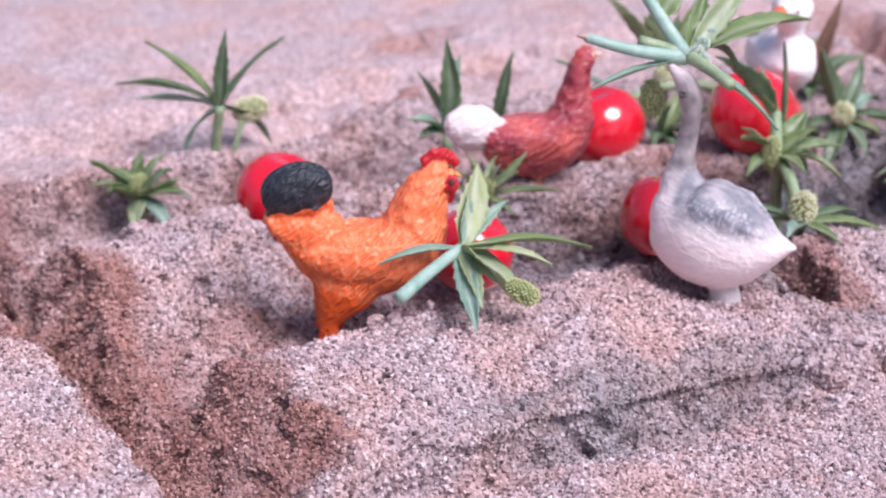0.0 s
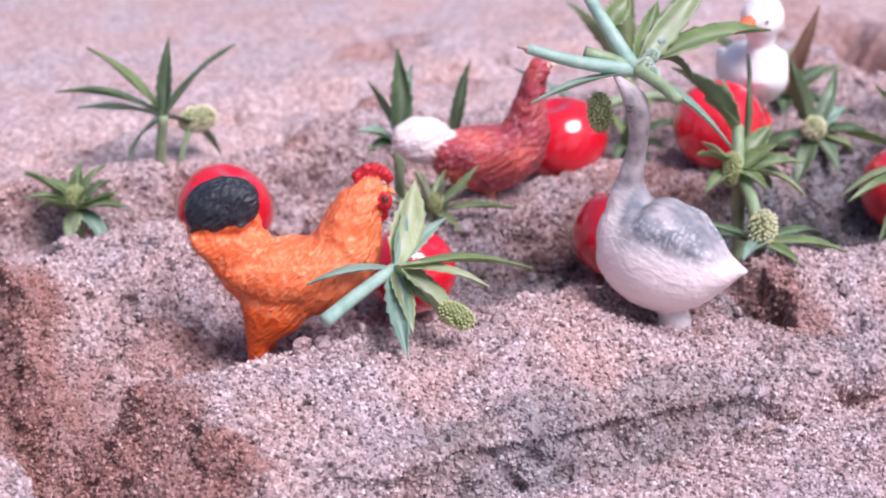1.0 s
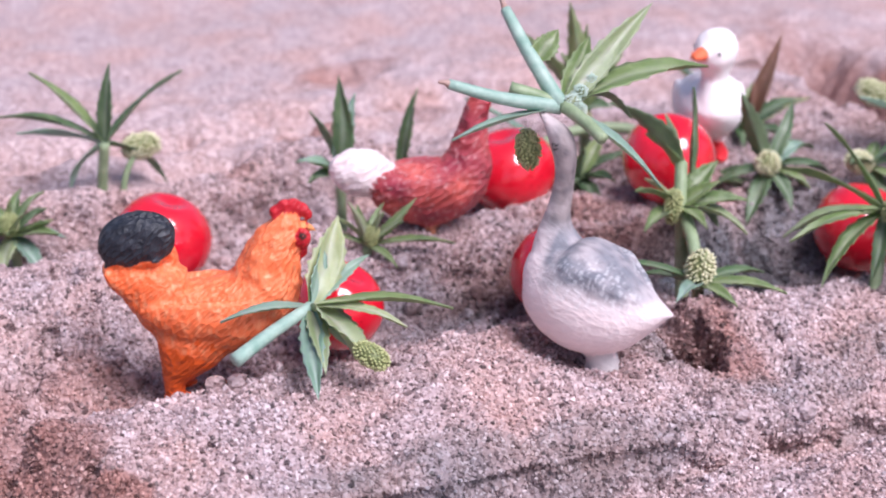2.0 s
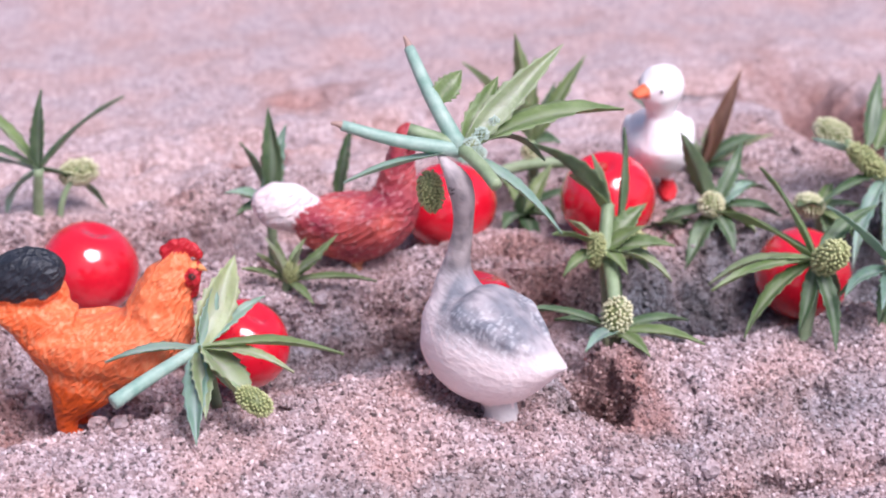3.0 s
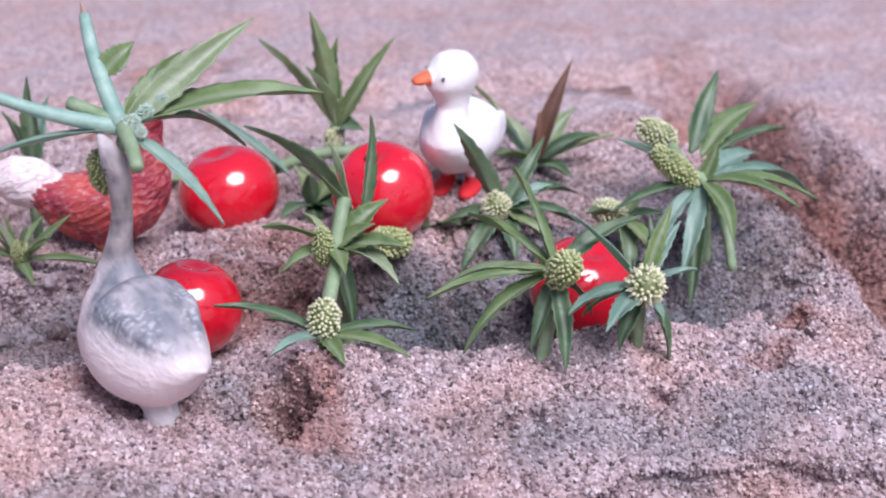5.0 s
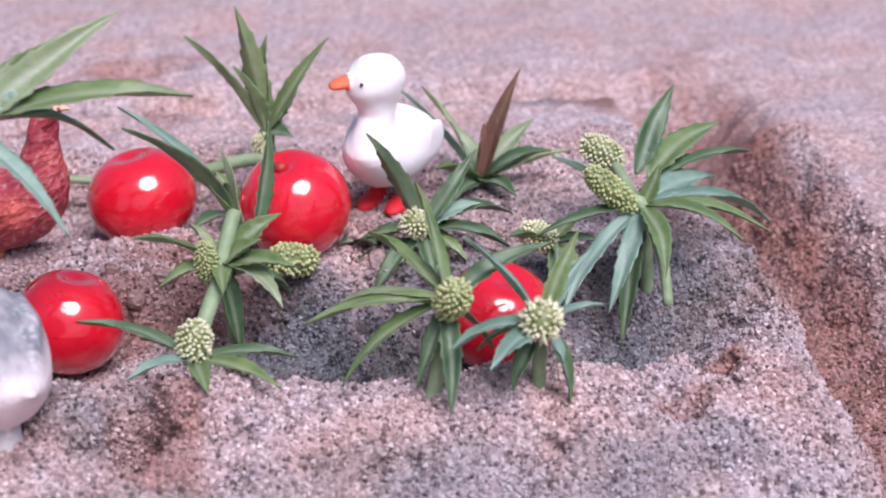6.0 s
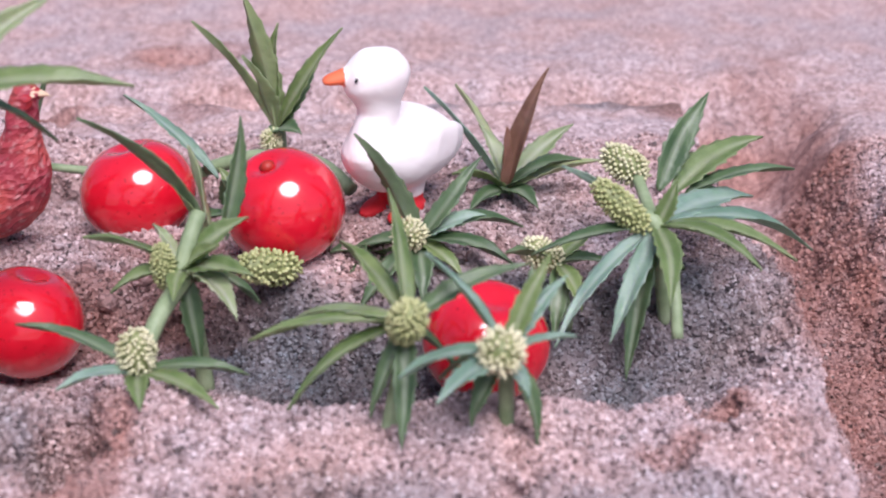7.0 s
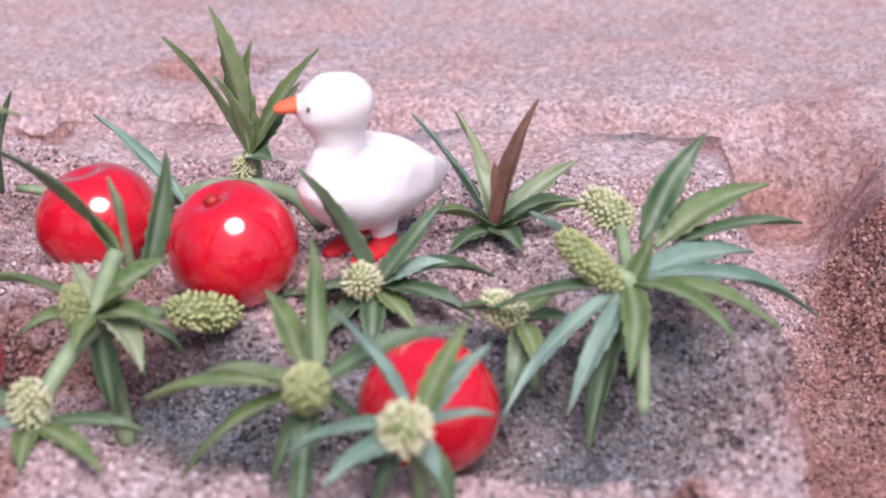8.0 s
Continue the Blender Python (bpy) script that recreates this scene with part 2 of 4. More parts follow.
def sand_height(x, y):
    """Height of the sand in centimetres: a slab cut by channels, with a moat all round."""
    u0, v0 = x * CU + y * SU, -x * SU + y * CU
    u = u0 + 0.20 * fbm(x + 40, y, 1.5, 3) + 0.16 * fbm(x + 47, y + 2, 0.5, 2)
    v = v0 + 0.20 * fbm(x, y + 70, 1.5, 3) + 0.16 * fbm(x + 3, y + 77, 0.5, 2)
    h = 0.26 * fbm(x, y, 3.0, 3)
    # front slope, its undercut groove and the lower ground before it
    soft = np.interp(v, FRONT_V, FRONT_LOW)
    steep = np.interp(v, FRONT_V, FRONT_HIGH)
    front = soft + (steep - soft) * sst(1.0, 5.0, u)
    cut = np.maximum(front * sst(14.5, 13.0, u), 0.85 * sst(-5.4, -6.2, v))
    # left end: a broken face down to a narrow cut, with the ground beyond
    edge, foot = left_end(v)
    t = np.clip((u - edge) / (foot - edge), 0, 1)
    left = 1.75 * np.where(t > 0, 1 - (1 - t) ** 1.5, 0) * (1 - sst(foot - 0.12, foot - 0.5, u)) + 0.4 * sst(foot - 0.12, foot - 0.6, u)
    cut = np.maximum(cut, left * sst(11.0, 8.5, v) * sst(-16.0, -9.0, v))
    # right end and back
    rim = np.interp(v, [-4, 0, 2, 4, 7], [12.2, 12.3, 12.0, 11.6, 11.4])
    right = 1.7 * drop(rim, rim + 0.7, u) * (1 - sst(rim + 1.3, rim + 3.3, u)) * sst(10.5, 8.5, v) * sst(-13.0, -8.0, v)
    back = 0.6 * drop(8.6, 9.0, v) * (1 - sst(9.3, 10.2, v)) * sst(-12, -10, u) * sst(14, 12.8, u)
    cut = np.maximum(cut, np.maximum(right, back))
    # first channel
    va = np.interp(u, [-9, -6, -2, 1, 3, 9, 11], [-2.0, -1.6, -1.75, -2.0, -2.35, -2.3, -1.8])
    vb = np.interp(u, [-10, -8, -6, -4.5, -3, 0, 2, 5, 10, 12], [2.6, 2.5, 2.7, 2.1, 1.7, 1.5, 1.0, 0.9, 0.9, 0.6])
    deep = np.interp(u, [-10, -6, -3, 1, 5, 7.6, 10, 12], [1.35, 1.05, 0.95, 0.85, 1.05, 1.08, 0.9, 0.8])
    slope = np.interp(u, [-8, -6.5, -4.5, 3, 5, 11], [3.1, 1.4, 0.6, 0.32, 0.75, 1.0])
    t = np.clip((vb - v) / slope, 0, 1)
    bank = sst(-6.6, -7.6, u)
    rear = bank * t**1.25 + (1 - bank) * (1 - (1 - t) ** 1.7)
    one = deep * drop(va, va + 0.25, v) * rear * sst(-11.0, -9.5, u) * sst(12.4, 10.6, u)
    # second channel
    vc = np.interp(u, [-10, -5, -2, 0, 5], [4.0, 3.7, 3.4, 2.9, 2.9])
    vd = np.interp(u, [-10, -5, 0, 5], [6.6, 6.2, 5.8, 5.4])
    deep2 = np.interp(u, [-10, -6, -4, 0, 2, 5], [1.1, 1.28, 1.2, 0.6, 0.5, 0.4])
    two = deep2 * drop(vc, vc + 0.3, v) * drop(vd, vd - 0.35, v) * sst(6.0, 4.6, u) * sst(-11.5, -10, u)
    # notch between two lumps at the far left
    notch = 0.9 * np.exp(-(((u + 9.6 - 0.3 * (v - 3)) / 0.35) ** 2)) * sst(3.3, 3.8, v) * sst(5.0, 4.4, v)
    # a low saddle joins the channels behind the rooster
    saddle = 1.15 * np.exp(-(((u + 5.0) / 1.1) ** 4)) * sst(0.8, 1.6, v) * sst(5.4, 4.6, v)
    cut = np.maximum(np.maximum(np.maximum(cut, notch), saddle), np.maximum(one, two))
    # gap beside the goose and small pits
    pit = lambda a, b, ra, rb, d: d * np.exp(-(((u - a) / ra) ** 2 + ((v - b) / rb) ** 2) ** 2)
    u9, v9 = u0 + 0.3 * (u - u0), v0 + 0.3 * (v - v0)
    cut = np.maximum(cut, 2.4 * np.exp(-(((u9 - 2.0) / 0.46) ** 2 + ((v9 + 3.05) / 0.95) ** 2) ** 3))
    h = h - cut
    for a, b, ra, rb, d in ((10.6, -2.2, 0.35, 0.4, 0.35), (9.9, -3.3, 0.4, 0.35, 0.3), (-5.2, -2.2, 0.5, 0.25, 0.35), (-0.3, -2.6, 0.9, 0.6, 0.25),
                            (-7.4, 3.1, 0.3, 0.4, 0.3), (5.6, -4.2, 0.5, 0.35, 0.25), (1.2, -4.4, 0.3, 0.5, 0.3), (-0.8, 8.2, 0.7, 0.4, 0.35), (1.8, 11.6, 0.9, 0.5, 0.35), (-3.4, 7.6, 1.0, 0.7, 0.35), (-7.0, 8.0, 1.2, 0.6, 0.35)):
        h = h - pit(a, b, ra, rb, d)
    h = h + pit(6.0, 2.8, 1.3, 1.2, 0.35) - pit(0.1, -3.1, 0.9, 0.8, 0.12) + pit(3.1, -2.6, 0.4, 0.4, 0.15) + pit(-1.0, 6.8, 1.5, 0.6, 0.35)
    # a few ragged pits on the slab
    slab = sst(-10.5, -9.0, u) * sst(12.5, 11.0, u) * sst(-5.6, -4.6, v) * sst(6.5, 5.0, v)
    holes = 0.24 * slab * sst(0.34, 0.52, fbm(x + 61, y + 23, 0.8, 3))
    return h + 0.10 * fbm(x + 11, y + 5, 0.8, 3) - holes


LAT3 = np.random.RandomState(11).rand(40, 40, 40)


def value_noise3(p):
    i = np.floor(p).astype(int)
    f = p - i
    f = f * f * (3 - 2 * f)
    total = 0.0
    for a, b, c in itertools.product((0, 1), repeat=3):
        w = (f[..., 0] if a else 1 - f[..., 0]) * (f[..., 1] if b else 1 - f[..., 1]) * (f[..., 2] if c else 1 - f[..., 2])
        total = total + w * LAT3[(i[..., 0] + a) % 40, (i[..., 1] + b) % 40, (i[..., 2] + c) % 40]
    return total - 0.5


def crumbled(co):
    """Push a grid of points in and out along its normals, most on the broken steep faces."""
    n = np.cross(np.gradient(co, axis=1), np.gradient(co, axis=0))
    n /= np.maximum(np.linalg.norm(n, axis=-1, keepdims=True), 1e-9)
    steep = sst(0.96, 0.65, n[..., 2])
    lump = 0.5 * value_noise3(co / 0.62) + 0.32 * value_noise3(co / 0.31 + 7.7) + 0.22 * value_noise3(co / 0.15 + 3.1)
    gap = np.abs(value_noise3(co / 0.45 + 13.3))
    push = (0.20 + 0.20 * steep) * lump - (0.05 + 0.11 * steep) * sst(0.18, 0.38, gap)
    near = sst(16.0, 11.0, np.hypot(co[..., 0] - 1, co[..., 1]))
    # the groove along the front bites in under the slab's lower edge
    u, v = co[..., 0] * CU + co[..., 1] * SU, -co[..., 0] * SU + co[..., 1] * CU
    v = v + 0.5 * value_noise3(co / 1.4)
    bite = 0.24 * sst(-5.20, -5.36, v) * sst(-6.0, -5.6, v) * sst(-8.5, -7.0, u) * sst(13.0, 11.5, u)
    co = co + np.stack([-SU * bite, CU * bite, 0 * bite], -1)
    return co + n * (push * (0.35 + 0.65 * near))[..., None]


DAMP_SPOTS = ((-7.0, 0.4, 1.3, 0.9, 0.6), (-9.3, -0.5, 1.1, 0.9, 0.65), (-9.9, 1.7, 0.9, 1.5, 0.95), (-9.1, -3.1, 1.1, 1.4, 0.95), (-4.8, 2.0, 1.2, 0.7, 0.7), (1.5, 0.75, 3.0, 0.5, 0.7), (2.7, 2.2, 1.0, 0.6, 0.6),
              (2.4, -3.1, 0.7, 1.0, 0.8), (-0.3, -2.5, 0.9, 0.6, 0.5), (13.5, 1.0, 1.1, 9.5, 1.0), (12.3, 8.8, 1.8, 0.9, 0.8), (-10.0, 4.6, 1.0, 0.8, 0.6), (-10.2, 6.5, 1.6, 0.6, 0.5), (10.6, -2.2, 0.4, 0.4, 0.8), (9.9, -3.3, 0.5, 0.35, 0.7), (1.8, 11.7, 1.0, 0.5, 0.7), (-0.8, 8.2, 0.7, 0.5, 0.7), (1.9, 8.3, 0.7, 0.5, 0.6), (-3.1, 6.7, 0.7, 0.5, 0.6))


# where shade is painted on: channel walls, slopes, front groove, back moat
SHADE_SPOTS = ((8.6, 0.25, 3.7, 1.2, 0.8), (11.6, 0.8, 0.8, 1.9, 0.45), (4.8, 0.0, 1.6, 1.0, 1.0), (-1.5, 0.7, 2.2, 0.8, 0.55), (1.2, -2.7, 0.6, 0.8, 0.5), (6.5, -4.4, 5.0, 0.6, 0.4), (-2.5, -5.0, 4.0, 0.5, 0.5), (8.6, 2.8, 3.0, 1.6, 0.32), (9.0, 8.9, 3.0, 0.5, 0.6))


def sand_stain_shade(x, y, spots):
    """Patches with ragged edges: moist brown where it was dug, or painted cool shade."""
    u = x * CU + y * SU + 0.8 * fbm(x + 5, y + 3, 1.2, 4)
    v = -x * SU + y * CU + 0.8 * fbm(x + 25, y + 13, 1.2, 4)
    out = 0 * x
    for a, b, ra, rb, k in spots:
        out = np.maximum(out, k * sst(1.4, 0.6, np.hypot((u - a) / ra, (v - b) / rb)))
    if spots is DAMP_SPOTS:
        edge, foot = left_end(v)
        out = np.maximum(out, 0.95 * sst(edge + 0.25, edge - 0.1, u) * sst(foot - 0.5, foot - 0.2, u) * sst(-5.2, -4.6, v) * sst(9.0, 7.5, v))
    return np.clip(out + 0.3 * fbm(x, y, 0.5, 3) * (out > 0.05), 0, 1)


def with_stain_shade(me, x, y, times=1):
    # damp marks moist sand, grey the painted shade
    for name, spots in (("damp", DAMP_SPOTS), ("grey", SHADE_SPOTS)):
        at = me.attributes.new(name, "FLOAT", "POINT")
        at.data.foreach_set("value", np.repeat(sand_stain_shade(x, y, spots), times).astype(np.float32))


def place(u, v):
    return u * CU - v * SU, u * SU + v * CU


def spread(lo, hi, step, far, grow=1.12):
    mid = list(np.arange(lo, hi, step))
    out, s = [mid[-1]], step
    while out[-1] < far:
        s *= grow
        out.append(out[-1] + s)
    back, s = [mid[0]], step
    while back[-1] > -far:
        s *= grow
        back.append(back[-1] - s)
    return np.array(back[:0:-1] + mid + out[1:])


SURFACE = {}


def build_sand():
    us, vs = spread(-13.5, 15.0, 0.056, 6000.0), spread(-8.5, 11.0, 0.056, 6000.0)
    gu, gv = np.meshgrid(us, vs)
    x, y = place(gu, gv)
    z = sand_height(x, y)
    fade = sst(400.0, 60.0, np.hypot(gu, gv))
    z = z * fade
    nu, nv = len(us), len(vs)
    co = crumbled(np.stack([x, y, z], -1))
    SURFACE["points"] = co[(vs > -9.2)][:, (us > -14.5) & (us < 15.0)][:460]
    x, y = co[..., 0], co[..., 1]
    co = co.reshape(-1, 3) * CM
    idx = np.arange(nu * nv).reshape(nv, nu)
    quads = np.stack([idx[:-1, :-1], idx[:-1, 1:], idx[1:, 1:], idx[1:, :-1]], -1).reshape(-1, 4)
    me = bpy.data.meshes.new("ground")
    me.from_pydata(co.tolist(), [], quads.tolist())
    with_stain_shade(me, x.ravel(), y.ravel())
    me.materials.append(MAT_SAND)
    me.polygons.foreach_set("use_smooth", [True] * len(me.polygons))
    return tagged(new("ground", me), "coarse pinkish grey beach sand cut into ridges and channels", "sand", kind="structure")


def build_grains(count, v_hi, small, large, seed):
    """Loose grains strewn evenly over the crumbled surface, steep faces included."""
    rs = np.random.RandomState(seed)
    p = SURFACE["points"]
    a, b, c = p[:-1, :-1].reshape(-1, 3), p[:-1, 1:].reshape(-1, 3), p[1:, :-1].reshape(-1, 3)
    area = np.linalg.norm(np.cross(b - a, c - a), axis=1)
    area[-a[:, 0] * SU + a[:, 1] * CU > v_hi] = 0
    pick = np.searchsorted(np.cumsum(area) / area.sum(), rs.rand(count))
    spot = a[pick] + (b - a)[pick] * rs.rand(count, 1) + (c - a)[pick] * rs.rand(count, 1)
    up = np.cross((b - a)[pick], (c - a)[pick])
    up /= np.maximum(np.linalg.norm(up, axis=1, keepdims=True), 1e-9)
    x, y = spot[:, 0], spot[:, 1]
    size = small + (large - small) * rs.rand(count) ** 2
    octa = np.array([(1, 0, 0), (-1, 0, 0), (0, 1, 0), (0, -1, 0), (0, 0, 1), (0, 0, -1)], float)
    tri = np.array([(0, 2, 4), (2, 1, 4), (1, 3, 4), (3, 0, 4), (2, 0, 5), (1, 2, 5), (3, 1, 5), (0, 3, 5)])
    q = rs.normal(size=(count, 4))
    q /= np.linalg.norm(q, axis=1, keepdims=True)
    w, a, b, c = q.T
    rot = np.stack([1 - 2 * (b * b + c * c), 2 * (a * b - c * w), 2 * (a * c + b * w), 2 * (a * b + c * w), 1 - 2 * (a * a + c * c), 2 * (b * c - a * w),
                    2 * (a * c - b * w), 2 * (b * c + a * w), 1 - 2 * (a * a + b * b)], -1).reshape(-1, 3, 3)
    shape = octa[None] * rs.uniform(0.65, 1.25, (count, 6, 1)) * size[:, None, None] * 0.5
    co = np.einsum("nij,nkj->nki", rot, shape) + (spot + up * 0.15 * size[:, None])[:, None]
    faces = (tri[None] + 6 * np.arange(count)[:, None, None]).reshape(-1, 3)
    me = bpy.data.meshes.new("sand_grains")
    me.from_pydata((co.reshape(-1, 3) * CM).tolist(), [], faces.tolist())
    with_stain_shade(me, x, y, 6)
    me.materials.append(MAT_GRAIN)
    return tagged(new("sand_grains", me), "loose pale, brown and dark coarse sand grains", "sand grains", kind="stuff")


def build_clods(count, seed):
    """Loose lumps that broke off the edges and lie along the channels."""
    rs = np.random.RandomState(seed)
    verts, faces, base = [], [], 0
    ball = bmesh.new()
    bmesh.ops.create_icosphere(ball, subdivisions=2, radius=1.0)
    unit = np.array([v.co[:] for v in ball.verts])
    tris = np.array([[v.index for v in f.verts] for f in ball.faces])
    ball.free()
    spots = ((-9, 9, -1.8, -1.2), (-9, 9, 0.6, 1.6), (-10, 4, 3.2, 5.8), (-8, 9, -5.4, -5.0), (-9, 11, 1.5, 3.5))
    for k in range(count):
        a, b, c, d = spots[rs.choice(5, p=[0.24, 0.34, 0.26, 0.02, 0.14])]
        x, y = place(rs.uniform(a, b), rs.uniform(c, d))
        size = 0.05 + 0.13 * rs.rand() ** 3
        bumps = 1 + 0.5 * fbm(unit[:, 0] + 9 * k, unit[:, 1] + 3 * unit[:, 2], 0.9, 3)
        z = sand_height(np.array([x]), np.array([y]))[0]
        verts.append(unit * bumps[:, None] * size * rs.uniform(0.7, 1.2, 3) + (x, y, z + 0.25 * size))
        faces.append(tris + base)
        base += len(unit)
    me = bpy.data.meshes.new("sand_clods")
    me.from_pydata((np.concatenate(verts) * CM).tolist(), [], np.concatenate(faces).tolist())
    flat = np.concatenate(verts)
    with_stain_shade(me, flat[:, 0], flat[:, 1])
    me.materials.append(MAT_SAND)
    return tagged(new("sand_clods", me), "small crumbled clods of damp sand", "sand clods", kind="stuff")


build_sand()
build_clods(430, 5)
build_grains(190000, 7.0, 0.05, 0.125, 3)


# ---- cherries ----
def cherry(name_label, centre, width, height, tilt, pit=False):
    rest = (centre[0], centre[1], centre[2] - height / 2)
    bm = bmesh.new()
    verts = bmesh.ops.create_uvsphere(bm, u_segments=40, v_segments=28, radius=1.0)["verts"]
    for p in verts:
        g = math.atan2(p.co.y, p.co.x)
        r = math.hypot(p.co.x, p.co.y)
        lobes = 1 + 0.018 * math.cos(3 * g + 0.6) * r
        dip = 0.20 * math.exp(-((r / 0.30) ** 2)) if p.co.z > 0 else 0.07 * math.exp(-((r / 0.3) ** 2))
        p.co = Vector((p.co.x * lobes * width / 2, p.co.y * lobes * width / 2, (p.co.z - math.copysign(dip, p.co.z)) * height / 2))
    bmesh.ops.rotate(bm, verts=bm.verts, cent=(0, 0, 0), matrix=Euler([radians(a) for a in tilt]).to_matrix())
    bmesh.ops.translate(bm, verts=bm.verts, vec=(0, 0, height / 2))
    ob = new("cherry", mesh_from(bm, "cherry", [MAT_CHERRY]))
    ob.matrix_world = Matrix.Translation(Vector(rest) * CM)
    tagged(ob, name_label, "cherry", "cherries on the sand")
    if pit:
        bm = bmesh.new()
        axis = Euler([radians(a) for a in tilt]).to_matrix() @ UP
        top = Vector((0, 0, height / 2)) + axis * height * 0.40
        rings(bm, [(top, 0.10, 0.10), (top + axis * 0.06, 0.13, 0.12), (top + axis * 0.12, 0.05, 0.05)], 10)
        part("stem_scar", bm, MAT_PIT, ob, "dark red stub where the stem broke off")
    return ob


cherry("glossy red cherry lying in the channel behind the rooster", (-6.18, 3.26, -0.34), 1.95, 1.85, (0, 15, 0))
cherry("glossy red cherry leaning beside the rooster and a spiny sprig", (-3.17, -0.84, 0.03), 1.64, 1.58, (10, 25, 0))
cherry("glossy red cherry in the channel behind the goose", (0.93, 0.10, 0.0), 1.72, 1.66, (-10, 10, 0))
cherry("glossy red cherry beyond the hen", (0.88, 4.08, 0.43), 1.92, 1.72, (0, -14, 0))
cherry("glossy red cherry with stem scar on top, before the duck", (3.87, 3.02, 0.95), 1.86, 1.84, (14, -14, 0), pit=True)
cherry("glossy red cherry half hidden under spiny flower heads", (7.45, 1.62, -0.14), 1.86, 1.76, (8, 12, 0))


# ---- figurines ----
def figurine(name, label, category, bm, mat, base, colour, smoothing=4):
    """One plain mesh; colour(co, tag) paints each vertex in the figurine's own centimetres."""
    layer = bm.verts.layers.int["tag"]
    bmesh.ops.recalc_face_normals(bm, faces=bm.faces)
    seeds = [(v.co.copy(), v[layer]) for v in bm.verts]
    tree = kdtree.KDTree(len(seeds))
    for k, (co, _) in enumerate(seeds):
        tree.insert(co, k)
    tree.balance()
    raw = bpy.data.meshes.new("raw")
    bm.to_mesh(raw)
    bm.free()
    shell = new("raw", raw)
    fuse = shell.modifiers.new("fuse", "REMESH")
    fuse.mode, fuse.voxel_size = "VOXEL", 0.033
    bpy.context.view_layer.update()
    solid = bpy.data.meshes.new_from_object(shell.evaluated_get(bpy.context.evaluated_depsgraph_get()))
    bpy.data.objects.remove(shell)
    bm = bmesh.new()
    bm.from_mesh(solid)
    for _ in range(smoothing):
        bmesh.ops.smooth_vert(bm, verts=bm.verts, factor=0.5, use_axis_x=True, use_axis_y=True, use_axis_z=True)
    cols = [colour(v.co.copy(), seeds[tree.find(v.co)[1]][1]) for v in bm.verts]
    me = mesh_from(bm, name, [mat])
    at = me.attributes.new("paint", "FLOAT_COLOR", "POINT")
    at.data.foreach_set("color", [c for col in cols for c in (*col, 1.0)])
    ob = new(name, me)
    ob.matrix_world = base
    return tagged(ob, label, category, "toy birds")


def start_figure():
    bm = bmesh.new()
    bm.verts.layers.int.new("tag")
    return bm, bm.verts.layers.int["tag"]


def mark(verts, layer, value):
    for p in verts:
        p[layer] = value


def body_loft(bm, layer, rows, tag, sides=28, steps=5, y=0.0, ruffle=0.0, seed=1):
    """rows: along, height, half width, half height, in the plane of the bird."""
    fine = smooth_rows(rows, steps)
    made = rings(bm, [((r[0], y, r[1]), max(r[2], 0.01), max(r[3], 0.01)) for r in fine], sides, side=(0, 1, 0))
    for i, ring in enumerate(made):
        c = Vector((fine[i][0], y, fine[i][1]))
        for p in ring:
            if ruffle:
                p.co += (p.co - c).normalized() * ruffle * noise.noise(p.co * 5.5 + Vector((seed, 0, 0)))
            p[layer] = tag
    return made


def fan(bm, layer, root, tips, width, thick, tag, side_shift=0.0):
    """Overlapping feathers from a root towards tips (along, height)."""
    for k, (a, z) in enumerate(tips):
        d = Vector((a - root[0], 0, z - root[1]))
        n = Vector((-d.z, 0, d.x)).normalized()
        rows = []
        for s, wd in ((0.0, 0.5), (0.3, 0.9), (0.6, 1.0), (0.85, 0.75), (1.0, 0.2)):
            c = Vector((root[0], side_shift * (k % 2 * 2 - 1), root[1])) + d * s + n * 0.10 * math.sin(s * math.pi) 
            rows.append((c, thick * (1 - 0.4 * s), width * wd))
        for ring in rings(bm, rows, 12, side=(0, 1, 0)):
            mark(ring, layer, tag)


def hash_noise(co, f, seed=0.0):
    return noise.noise(co * f + Vector((seed, seed * 1.7, 0)))


def lerp3(a, b, t):
    t = min(max(t, 0), 1)
    return tuple(x + (y - x) * t for x, y in zip(a, b))


